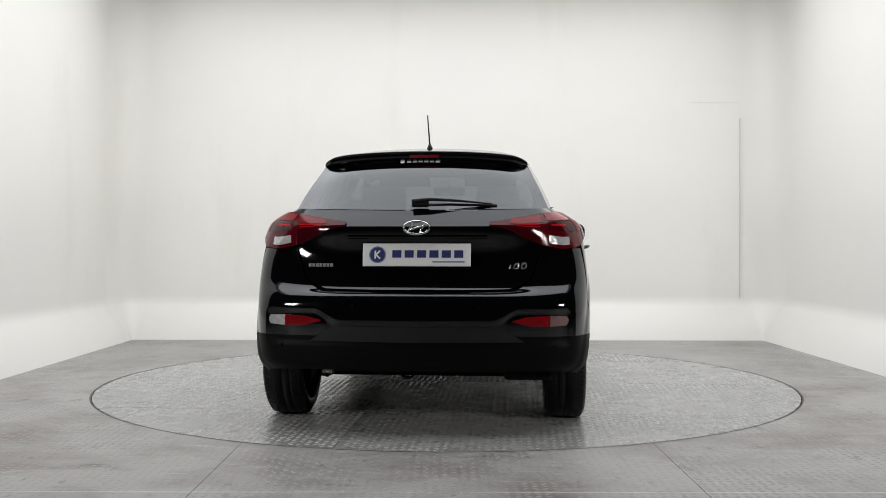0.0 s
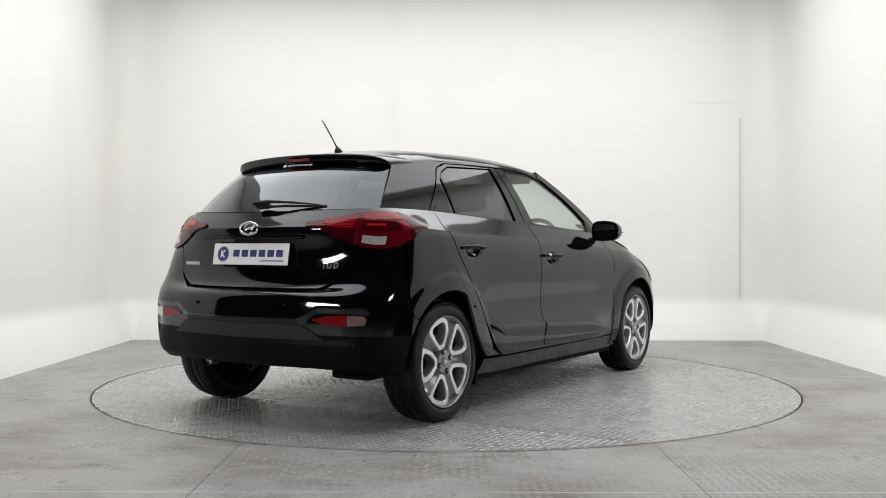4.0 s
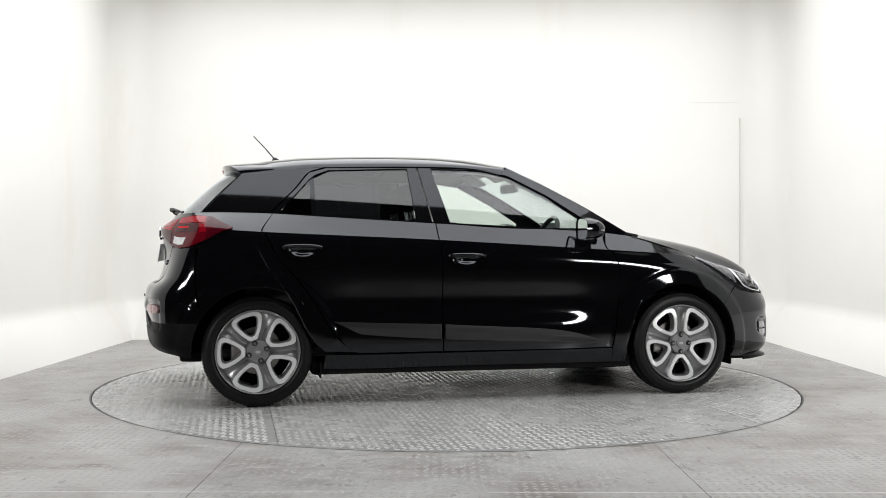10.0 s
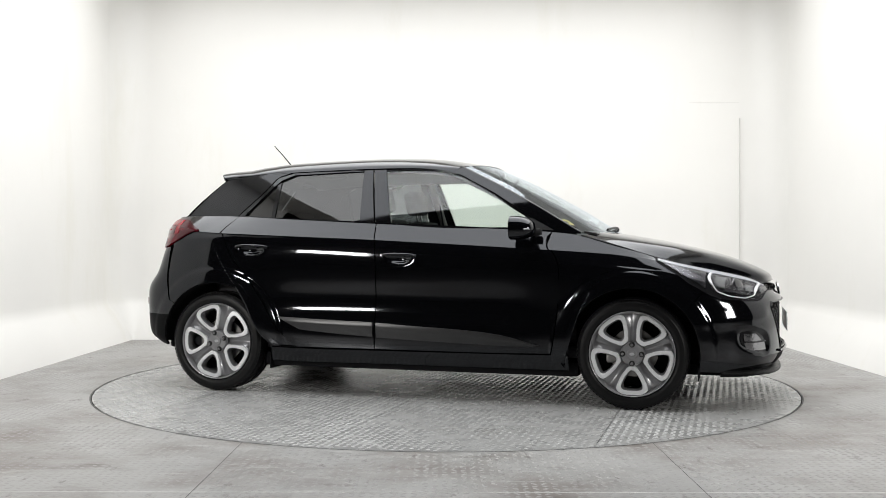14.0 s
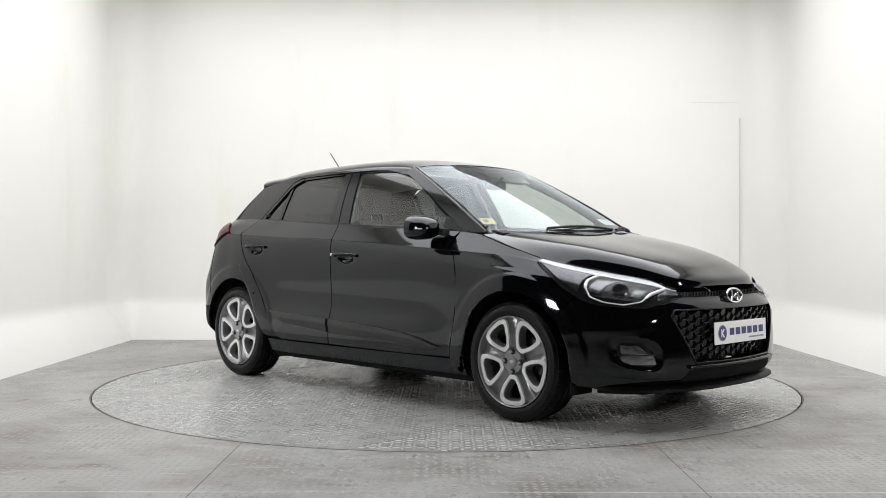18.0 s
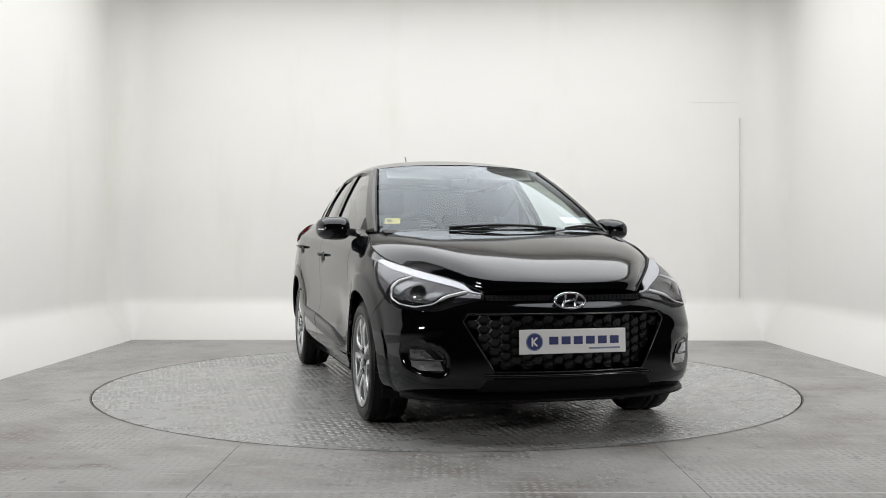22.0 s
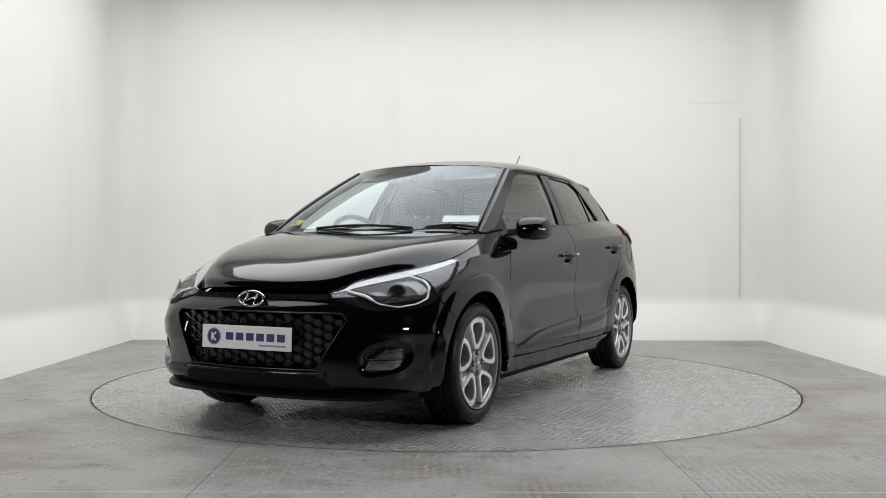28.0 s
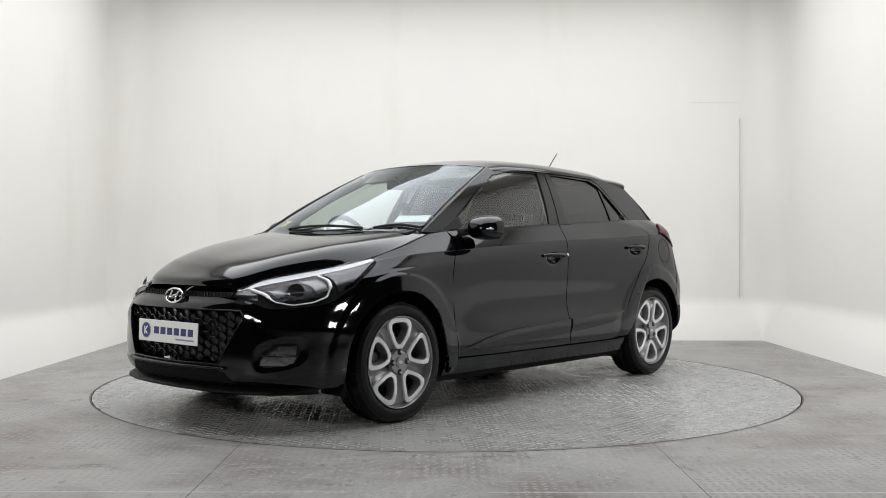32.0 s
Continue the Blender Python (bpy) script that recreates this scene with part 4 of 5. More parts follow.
def slab(w, h, d, m, bevel=0.0):
    bm = bmesh.new()
    box(bm, -w / 2, w / 2, -h / 2, h / 2, 0, d, bevel=bevel)
    bmesh.ops.transform(bm, verts=bm.verts, matrix=m)
    return bm


LAMP_V, LAMP_P = (0, .33, .66, .85, 1), (0, .15, .30, .55, 1)


def headlamps():
    bottom = [("f", .395, .660), ("f", .50, .637), ("f", .592, .607), ("f", .68, .610), ("s", 1.72, .632), ("s", 1.58, .710), ("s", 1.415, .822)]
    top = [("f", .388, .685), (1.6, TOP), (2.2, TOP), (3.0, TOP - .1), ("s", 1.405, .842)]
    left, right = [bottom[0], top[0]], [bottom[-1], top[-1]]
    cells = coons(trace(bottom, 34), trace(top, 34, True), trace(left, 12), trace(right, 12))

    def patch(u0, u1, v0a, v0b, v1a, v1b, n=24, m=6):
        """A piece of the lamp face; its lower and upper edges run from v0a to v0b and from v1a to v1b."""
        out = np.zeros((n, m, 2))
        for i, u in enumerate(np.linspace(u0, u1, n)):
            k = (u - u0) / (u1 - u0)
            for j, w in enumerate(np.linspace(0, 1, m)):
                v = (v0a + (v0b - v0a) * k) * (1 - w) + (v1a + (v1b - v1a) * k) * w
                fi, fj = u * 33, float(np.interp(v, LAMP_V, LAMP_P)) * 11
                i0, j0 = min(int(fi), 32), min(int(fj), 10)
                a, b = fi - i0, fj - j0
                out[i, j] = (cells[i0, j0] * (1 - a) * (1 - b) + cells[i0 + 1, j0] * a * (1 - b) + cells[i0, j0 + 1] * (1 - a) * b + cells[i0 + 1, j0 + 1] * a * b)
        return body(out.reshape(-1, 2)).reshape(n, m, 3)
    base = body(cells.reshape(-1, 2)).reshape(34, 12, 3)
    for mir in (False, True):
        lamp = sheet("headlamp", base, UNDER, car, "long swept headlamp with black inside and silver brow", lift=.001, mirror=mir)
        sheet("brow", patch(.02, .97, .94, .64, .99, .985, 60, 6), BROW, lamp, "silver-white brow strip", lift=.008, thick=.006, mirror=mir)
        sheet("turn_lens", patch(.02, .165, .10, .10, .90, .88, 20, 12), CORNER_GREY, lamp, "smoked clear turn signal lens", lift=.004, thick=.004, mirror=mir)
        loop = []
        for u, v in ((.185, .90), (.215, .46), (.25, .15), (.32, .05), (.40, .06), (.455, .13), (.485, .36), (.497, .62), (.499, .80)):
            loop.append(patch(u - .001, u + .001, v, v, v + .01, v + .01, 2, 2)[0, 0])
        loop = along(loop, 36, False)
        N = np.array([0.75, 0.62, 0.2])
        tube("light_guide", [Vector(p * ([1, -1, 1] if mir else [1, 1, 1])) + Vector(N * ([1, -1, 1] if mir else [1, 1, 1])) * .010 for p in loop], [.0095] * 8 + [.0036] * 15 + [.0048] * 5 + [.0090] * 8, CHROME_PALE, lamp, "bright chrome light guide", flat=.8)
        sheet("reflector_bowl", patch(.225, .48, .14, .16, .88, .86, 36, 16), BOWL, lamp, "smoked reflector bowl", lift=.006, thick=.004, mirror=mir)
        for u, v, r in ((.345, .44, .054),):
            c = patch(u, u + .01, v, v, v + .02, v + .02, 2, 2)[0, 0] * ([1, -1, 1] if mir else [1, 1, 1])
            bm = bmesh.new()
            mm = frame_at(Vector(c) + Vector((.010, (-.008 if mir else .008), .004)), (.74, (-.60 if mir else .60), .30))
            bmesh.ops.create_uvsphere(bm, u_segments=20, v_segments=12, radius=r, matrix=mm @ Matrix.Diagonal((.78, .78, .16, 1)))
            part("projector_lens", bm, BULB, lamp, "dark glass projector lens", smooth=True)
            tube("projector_ring", [mm @ Vector((r * .80 * math.cos(t), r * .80 * math.sin(t), 0)) for t in np.linspace(0, 2 * math.pi, 24, endpoint=False)], .0020, DIM_CHROME, lamp, "dark chrome projector ring", closed=True)
        for a, b, lo, hi in ((.245, .29, .22, .64), (.41, .46, .22, .74)):
            sheet("reflector_facet", patch(a, b, lo, lo + .04, hi, hi - .06, 10, 8), LENS_DIM, lamp, "bright reflector facet", lift=.009, thick=.002, mirror=mir)
        sheet("outer_reflector", patch(.51, .93, .10, .45, .80, .74, 40, 16), CORNER_GREY, lamp, "clear outer reflector", lift=.006, thick=.003, mirror=mir)
        lens = sheet("lens", base, LENS_GLASS, lamp, "clear outer lens", lift=.017, thick=.017, mirror=mir)
        lens.visible_shadow = False


BROW = material("silver_lamp_brow", (0.52, 0.53, 0.57), 0.30, metal=0.3)
LENS_DIM = material("faceted_clear_reflector", (0.17, 0.175, 0.18), 0.22, metal=0.9, bump=0.2, bump_scale=45, vary=0.04, scale=30)
CHROME_PALE = material("pale_chrome", (0.82, 0.83, 0.85), 0.25, metal=0.3)
BOWL = material("smoked_reflector", (0.028, 0.028, 0.031), 0.22, metal=0.9, bump=0.8, bump_scale=60)
DIM_CHROME = material("smoked_chrome", (0.22, 0.22, 0.23), 0.2, metal=0.9)
FOG_GLASS = material("smoked_fog_reflector", (0.27, 0.27, 0.28), 0.14, metal=0.85, bump=0.25, bump_scale=40, vary=0.1, scale=30)
CORNER_GREY = material("grey_lamp_corner", (0.10, 0.10, 0.108), 0.2, metal=0.85)
BULB = material("dark_projector_glass", (0.02, 0.02, 0.024), 0.03, metal=0.2, coat=1.0)
LENS_GLASS = glass_material("lamp_lens_glass", (0.96, 0.96, 0.97), 0.16)
headlamps()


def nose():
    # main grille: a dark opening with honeycomb scales
    grille = new("grille")
    grille.parent = car
    grille["label"] = "black honeycomb grille in a trapezoid opening"
    v, f = [], []
    rows = [(z, .365 + (.50 - .365) * min(1, max(0, (z - .335) / .23)) - (max(0, z - .565) * .8)) for z in np.linspace(.330, .598, 12)]
    for z, w in rows:
        for t in np.linspace(-1, 1, 25):
            y = t * w
            v.append((2.115 - .075 - .30 * y * y - .03, y, z))
    for i in range(11):
        for j in range(24):
            a = i * 25 + j
            f.append([a, a + 1, a + 26, a + 25])
    mesh_object("grille_backing", v, f, UNDER, grille, "black grille backing")
    # one cell: a six-sided ring, deeper at its top
    hexes = [(math.cos(math.radians(60 * k)), math.sin(math.radians(60 * k))) for k in range(6)]
    v, f = [], []
    for r, x in ((1.0, -.022), (1.0, .0), (.86, .002), (.76, -.006)):
        v += [(x + (.006 if cz > .2 else 0.0), .033 * r * cy, .024 * r * cz) for cy, cz in hexes]
    for k in range(3):
        for i in range(6):
            f.append([6 * k + i, 6 * k + (i + 1) % 6, 6 * k + 6 + (i + 1) % 6, 6 * k + 6 + i])
    f.append(list(range(18, 24)))
    first = mesh_object("grille_cell", v, f, PIANO, grille, smooth=False)
    spots = []
    for c in range(-11, 12):
        for r in range(-1, 9):
            y, z = c * .0505, .320 + r * .042 + (.021 if c % 2 else 0)
            w = .365 + (.50 - .365) * min(1, max(0, (z - .335) / .23))
            if .345 < z < .580 and abs(y) < w - .016:
                spots.append((y, z))
    for k, (y, z) in enumerate(spots):
        ob = first if k == 0 else new("grille_cell", first.data)
        ob.parent = grille
        x = 2.088 - .30 * y * y
        ob.matrix_basis = pose(x, y, z, 0, 0, math.degrees(-math.atan(-.6 * y)) * 1.0)
    # gloss rim of the opening
    edge = [(y, z) for y, z in ((-.365, .335), (-.50, .565), (-.475, .596), (0, .598), (.475, .596), (.50, .565), (.365, .335), (0, .333))]
    pts = []
    for a, b in zip(edge, edge[1:] + edge[:1]):
        for k in np.linspace(0, 1, 10, endpoint=False):
            y, z = a[0] + (b[0] - a[0]) * k, a[1] + (b[1] - a[1]) * k
            pts.append(on("f", abs(y), z, .001, 1 if y >= 0 else -1))
    tube("grille_rim", pts, .0045, PIANO, grille, "gloss black grille surround", closed=True)
    # narrow upper slot between the lamps
    P = np.array([[on("f", abs(y), z, .002, 1 if y >= 0 else -1) for z in (.657, .664, .672, .680)] for y in np.linspace(-.385, .385, 41)])
    slot = sheet("upper_slot", P, UNDER, car, "dark slot with small mesh under the bonnet edge", outward=(1, 0, 0), thick=.004)
    bars = None
    for k in range(34):
        y = -.37 + k * .0224
        if abs(y) < .075:
            continue
        m = frame_at(on("f", abs(y), .669, .002, 1 if y >= 0 else -1), (1, 0, 0))
        ob = part("slot_rib", slab(.004, .020, .006, Matrix.Identity(4)), PIANO, slot) if bars is None else new("slot_rib", bars)
        bars = ob.data
        ob.parent = slot
        ob.matrix_basis = m
    # splitter lip under the bumper
    pts = [body([(s, 0.05)])[0] for s in np.linspace(0, 2.5, 22)]
    prof = [(-.01, .026), (.016, .020), (.064, .002), (.066, -.010), (.012, -.020), (-.03, -.020)]
    v, f = [], []
    ctr = np.array([1.0, 0, 0])
    line = [Vector((p[0], p[1], p[2])) for p in pts]
    line = [Vector((p.x, -p.y, p.z)) for p in line[:0:-1]] + line
    n = len(line)
    for i, p in enumerate(line):
        t = line[min(i + 1, n - 1)] - line[max(i - 1, 0)]
        o = Vector((t.y, -t.x, 0)).normalized()
        if o.dot(p - Vector((1.0, 0, p.z))) < 0:
            o = -o
        k = 1.0 - 2.1 * max(0, abs(i - (n - 1) / 2) / ((n - 1) / 2) - .58)
        v += [p + o * (a * k) + Vector((0, 0, b)) for a, b in prof]
    m = len(prof)
    for i in range(n - 1):
        for j in range(m):
            l = (j + 1) % m
            f.append([i * m + j, (i + 1) * m + j, (i + 1) * m + l, i * m + l])
    mesh_object("splitter", v, f, MESH_BLACK, car, "satin black splitter lip")
    # glossy bar between the grille and the intake slot
    bar = [on("f", abs(y), .318, .006, 1 if y >= 0 else -1) for y in np.linspace(-.41, .41, 41)]
    tube("lower_bar", bar, .011, PAINT, car, "glossy black bar under the grille", flat=.7, sides=10)
    # dark intake slot above the splitter
    body_panel("lower_intake", [("f", 0, .245), ("f", .44, .245)], [("f", 0, .300), ("f", .395, .300)], [("f", 0, .245), ("f", 0, .300)], [("f", .44, .245), ("f", .395, .300)], UNDER, car, "matt black lower intake slot",
               n=20, m=4, lift=.003, outward=(1, 0, 0), whole=True)
    # fog lamp pockets
    for mir in (False, True):
        sgn = -1 if mir else 1
        pocket = body_panel("fog_pocket", [("f", .575, .330), ("f", .66, .325), ("f", .735, .328)], [("f", .64, .440), ("f", .69, .452), ("f", .735, .455)], [("f", .575, .330), ("f", .59, .37), ("f", .64, .440)],
                            [("f", .735, .328), ("f", .735, .455)], PIANO, car, "gloss black fog lamp pocket", n=14, m=10, lift=-.019, sides=(mir,), outward=(.7, .7, 0))[0]
        for name, lo, hi, mat in (("fog_lens", ((.585, .338), (.71, .336), (.72, .378), (.602, .382)), 0, FOG_GLASS), ("marker_lens", ((.625, .392), (.72, .388), (.722, .432), (.665, .430)), 0, FOG_GLASS)):
            q = lo
            ob = body_panel(name, [("f", *q[0]), ("f", *q[1])], [("f", *q[3]), ("f", *q[2])], [("f", *q[0]), ("f", *q[3])], [("f", *q[1]), ("f", *q[2])], mat, pocket, "clear fog lamp lens", n=8, m=6, lift=-.012, thick=.012, sides=(mir,), outward=(.7, .7, 0))
        tube("fog_bar", [on("f", y, z, -.010, sgn) for y, z in ((.59, .386), (.64, .388), (.715, .384))], .0024, DIM_CHROME, pocket, "smoked bar across the fog lamp")
    # badge and plate
    badge(on("f", 0, .668) + Vector((.022, 0, -.012)), (1, 0, .22), .074, .036)
    plate(Vector((2.122, 0, .474)), (1, 0, .03))


def badge(p, out, a, b):
    """An oval chrome ring with a slanted bridge of two bars."""
    m = frame_at(p, out)
    ring = [m @ Vector((a * math.cos(t), b * math.sin(t), .004)) for t in np.linspace(0, 2 * math.pi, 40, endpoint=False)]
    ob = tube("badge", ring, .0062, CHROME, car, "oval chrome badge", closed=True)
    for x in (-1, 1):
        tube("badge_bar", [m @ Vector(q) for q in ((x * .030 - .010, -b * .75, .004), (x * .026 - .001, 0, .006), (x * .030 + .010, b * .75, .004))], .0065, CHROME, ob)
    tube("badge_bar", [m @ Vector(q) for q in ((-.026, -.008, .005), (.0, .0, .007), (.026, .008, .005))], .005, CHROME, ob)


def plate(p, out):
    """White dealer plate: a blue roundel, six dark bars and one thin grey bar."""
    m = frame_at(p, out)
    ob = part("registration_plate", slab(.525, .112, .006, m, .003), WHITE_SHEET, car, "white plate with a blue roundel and dark blue bars")
    ring = bmesh.new()
    bmesh.ops.create_cone(ring, cap_ends=True, segments=32, radius1=.041, radius2=.041, depth=.0016, matrix=m @ Matrix.Translation((-.190, 0, .0070)))
    part("roundel_rim", ring, PALE_INK, ob, "grey-blue roundel rim")
    disc = bmesh.new()
    bmesh.ops.create_cone(disc, cap_ends=True, segments=32, radius1=.036, radius2=.036, depth=.002, matrix=m @ Matrix.Translation((-.190, 0, .0074)))
    part("roundel", disc, INK, ob, "blue roundel")
    for cx, cy, w, h, r in ((-.201, 0, .008, .040, 0), (-.187, .010, .008, .028, -45), (-.187, -.010, .008, .028, 45)):
        part("roundel_mark", slab(w, h, .001, m @ Matrix.Translation((cx, cy, .0086)) @ pose(0, 0, 0, 0, 0, r)), WHITE_SHEET, ob, "white mark")
    for k in range(6):
        x = -.118 + k * .060
        part("dark_bar", slab(.044, .036, .001, m @ Matrix.Translation((x + .022, .004, .0064))), INK, ob, "dark blue bar")
    part("thin_bar", slab(.155, .008, .001, m @ Matrix.Translation((.155, -.034, .0064))), PALE_INK, ob, "thin grey-blue bar")


nose()


def tail():
    # tail lamps wrap from the tailgate round to the flanks
    bottom = [("r", .355, 1.004), ("r", .50, .955), ("r", .60, .915), ("r", .70, .893), ("s", -1.655, .902), ("s", -1.56, .945), ("s", -1.43, 1.0)]
    top = [("r", .350, 1.022), ("r", .46, 1.040), (9.55, TOP - .42), (9.0, TOP - .35), (8.72, TOP - .45), ("s", -1.50, 1.045), ("s", -1.425, 1.008)]
    cells = coons(trace(bottom, 40), trace(top, 40), trace([bottom[0], top[0]], 12), trace([bottom[-1], top[-1]], 12))
    P = body(cells.reshape(-1, 2)).reshape(40, 12, 3)
    ys = np.abs(P[:, 5, 1])
    cut = int(np.argmin(np.abs(np.where(P[:, 5, 0] < -1.6, ys, 9) - .615))) / 39

    def face(u0, u1, v0, v1, n=14, m=4):
        """A piece of the lamp face between two shares of its length and height."""
        out = np.zeros((n, m, 3))
        for i, u in enumerate(np.linspace(u0, u1, n)):
            for j, w in enumerate(np.linspace(v0, v1, m)):
                i0, j0 = min(int(u * 39), 38), min(int(w * 11), 10)
                a, b = u * 39 - i0, w * 11 - j0
                out[i, j] = P[i0, j0] * (1 - a) * (1 - b) + P[i0 + 1, j0] * a * (1 - b) + P[i0, j0 + 1] * (1 - a) * b + P[i0 + 1, j0 + 1] * a * b
        return out
    for mir in (False, True):
        lamp = sheet("tail_lamp", P, RED, car, "wraparound red tail lamp", lift=.010, thick=.014, mirror=mir)
        for name, u0, u1, v0, v1, mat, text in (
                ("smoked_foot", .0, cut - .015, .0, .34, RED_DARK, "smoked dark red lower edge of the inner lamp"),
                ("inner_band", .13, cut - .02, .66, .95, RED_BAND, "red upper band of the inner lamp"),
                ("inner_bar", .16, cut - .03, .53, .60, RED_GLOW, "brighter red light bar with its glow put into the colour"),
                ("inner_bar", .18, cut - .03, .40, .46, RED_GLOW, "brighter red light bar with its glow put into the colour"),
                ("outer_band", cut + .02, cut + .27, .74, .96, RED_BAND, "red upper band of the outer lamp"),
                ("smoked_box", cut + .02, cut + .20, .34, .70, RED_DARK, "smoked dark red light chamber"),
                ("outer_bar", cut + .215, cut + .27, .30, .72, RED_BAND, "red upright light bar"),
                ("reversing_lens", cut + .025, cut + .135, .06, .21, REVERSE, "clear reversing lens"),
                ("smoked_tip", cut + .285, 1.0, .0, 1.0, RED_DARK, "smoked dark red tip")):
            sheet(name, face(u0, u1, v0, v1), mat, lamp, text, lift=.0122, thick=.003, mirror=mir)
        sheet("outer_bar", face(cut + .035, cut + .13, .50, .58), RED_GLOW, lamp, "brighter red light bar with its glow put into the colour", lift=.0134, thick=.002, mirror=mir)
        seam = [Vector(P[int(round(cut * 39)), j] * ([1, -1, 1] if mir else [1, 1, 1])) + Vector((-.009, 0, .0)) for j in range(12)]
        tube("lamp_joint", seam, .0025, GAP, lamp, "dark joint between the lamp halves")
    badge(on("r", 0, .997) + Vector((-.012, 0, 0)), (-1, 0, .12), .062, .031)
    plate(Vector((-1.856, 0, .866)), (-1, 0, .16))
    # plate recess brow, name strips
    P = np.array([[on("r", abs(y), z, .006 + k, 1 if y >= 0 else -1) for z, k in ((.945, .0), (.952, .010), (.962, .004))] for y in np.linspace(-.34, .34, 25)])
    sheet("plate_brow", P, GLOSS, car, "gloss black brow over the plate", outward=(-1, 0, 0))
    for k in range(7):
        y = .535 - k * .0185
        part("name_bar", slab(.0135, .017, .003, frame_at(on("r", y, .815, .002), (-1, -.0, .1))), SILVER, car, "chrome lettering bar")
    for y, w in ((.450, .0), (.480, .012), (.516, .012)):
        c = on("r", y, .812, .004, -1)
        pts = [(c.x, c.y - w * math.cos(t) - (.004 * math.sin(t)), c.z + .0135 * math.sin(t)) for t in np.linspace(0, 2 * math.pi, 20, endpoint=False)] if w else [(c.x, c.y + .003, c.z - .0135), (c.x, c.y - .003, c.z + .008)]
        tube("model_bar", pts, .0030, CHROME, car, "chrome lettering bar", closed=bool(w))
    # bumper: plastic valance with lamp pockets at both ends
    body_panel("rear_valance", [("r", 0, .440), ("r", .50, .445), ("r", .735, .452)], [("r", 0, .528), ("r", .38, .530), ("r", .46, .578), ("r", .66, .590), ("r", .735, .588)], [("r", 0, .440), ("r", 0, .528)],
               [("r", .735, .452), ("r", .735, .588)], MESH_BLACK, car, "coarse black plastic rear valance", n=40, m=10, lift=-.012, outward=(-1, 0, 0), whole=True)
    body_panel("valance_panel", [("r", 0, .448), ("r", .52, .450)], [("r", 0, .522), ("r", .40, .524)], [("r", 0, .448), ("r", 0, .522)], [("r", .52, .450), ("r", .40, .524)], PLASTIC, car, "raised black plastic centre panel",
               n=24, m=8, lift=.0, thick=.012, outward=(-1, 0, 0), whole=True)
    for mir in (False, True):
        sgn = -1 if mir else 1
        a = body_panel("rear_reflector", [("r", .46, .548), ("r", .54, .527), ("r", .64, .525)], [("r", .46, .553), ("r", .54, .572), ("r", .64, .576)], [("r", .46, .548), ("r", .46, .553)], [("r", .64, .525), ("r", .64, .576)], RED_MID, car,
                       "red rear fog lamp lens", n=12, m=6, lift=.002, sides=(mir,), outward=(-.8, .5, 0))
        a = body_panel("rear_fog_lamp", [("r", .643, .525), ("r", .725, .528)], [("r", .643, .576), ("r", .725, .574)], [("r", .643, .525), ("r", .643, .576)], [("r", .722, .530), ("r", .733, .552), ("r", .722, .573)], REVERSE if not mir else PALE_RED, car,
                       "clear rear fog lamp lens", n=8, m=6, lift=.002, sides=(mir,), outward=(-.8, .5, 0))
        for y, z in ((.30, .615), (.66, .425)):
            bm = bmesh.new()
            bmesh.ops.create_cone(bm, cap_ends=True, segments=20, radius1=.0095, radius2=.008, depth=.003, matrix=frame_at(on("r", y, z, .006 if z > .5 else -.001, sgn), (-1, 0, 0)))
            part("parking_sensor", bm, GLOSS, car, "round black parking sensor")
    # high brake lamp and dealer strip under the spoiler
    part("high_brake_lamp", slab(.15, .016, .004, frame_at((-1.481, 0, 1.378), (-1, 0, -.38))), RED_MID, car, "red high brake lamp strip")
    strip = part("dealer_strip", slab(.02, .02, .001, frame_at((-1.470, .115, 1.350), (-1, 0, .9))), WHITE_SHEET, car, "white dealer sticker of bars")
    for k in range(6):
        part("white_bar", slab(.022, .014, .001, frame_at((-1.470, .08 - k * .030, 1.350), (-1, 0, .9))), WHITE_SHEET, strip, "white bar")
    # rear wiper on the glass
    wiper = part("rear_wiper", slab(.085, .032, .034, frame_at((-1.762, -.01, 1.108), (-1, 0, .9)), .010), PLASTIC, car, "black rear wiper")
    tube("wiper_arm", [(-1.800, .03, 1.130), (-1.795, -.06, 1.138), (-1.77, -.20, 1.132), (-1.735, -.36, 1.118)], [.015, .015, .011, .006], PLASTIC, wiper, "black wiper arm", flat=.6)
    tube("wiper_blade", [(-1.775, -.02, 1.112), (-1.765, -.15, 1.114), (-1.735, -.30, 1.112), (-1.712, -.385, 1.110)], .007, RUBBER, wiper, "rubber wiper blade")
    # exhaust, towing eye, beam axle
    tube("exhaust_pipe", [(-1.30, .42, .30), (-1.5, .45, .29), (-1.70, .47, .275)], .026, STEEL, car, "dull steel exhaust pipe", sides=14)
    bm = bmesh.new()
    box(bm, -1.72, -1.35, .30, .62, .295, .37, bevel=.03)
    part("silencer", bm, UNDER, car, "dull black silencer box")
    bm = bmesh.new()
    box(bm, -1.72, -1.45, -.66, -.42, .245, .30, bevel=.02)
    part("rear_tray", bm, UNDER, car, "matt black underfloor tray")
    eye = [(-1.80, .05 + .03 * math.cos(t), .285 + .022 * math.sin(t)) for t in np.linspace(0, 2 * math.pi, 20, endpoint=False)]
    tube("towing_eye", eye, .006, UNDER, car, "black towing eye", closed=True)
    tube("beam_axle", [(-1.285, -.68, .27), (-1.285, .68, .27)], .04, UNDER, car, "black beam axle")
    for sy in (1, -1):
        for x, w in ((-.93, .035), (1.64, .03)):
            bm = bmesh.new()
            box(bm, x - .004, x + .004, min(sy * .62, sy * .79), max(sy * .62, sy * .79), .15 if x < 0 else .17, .24)
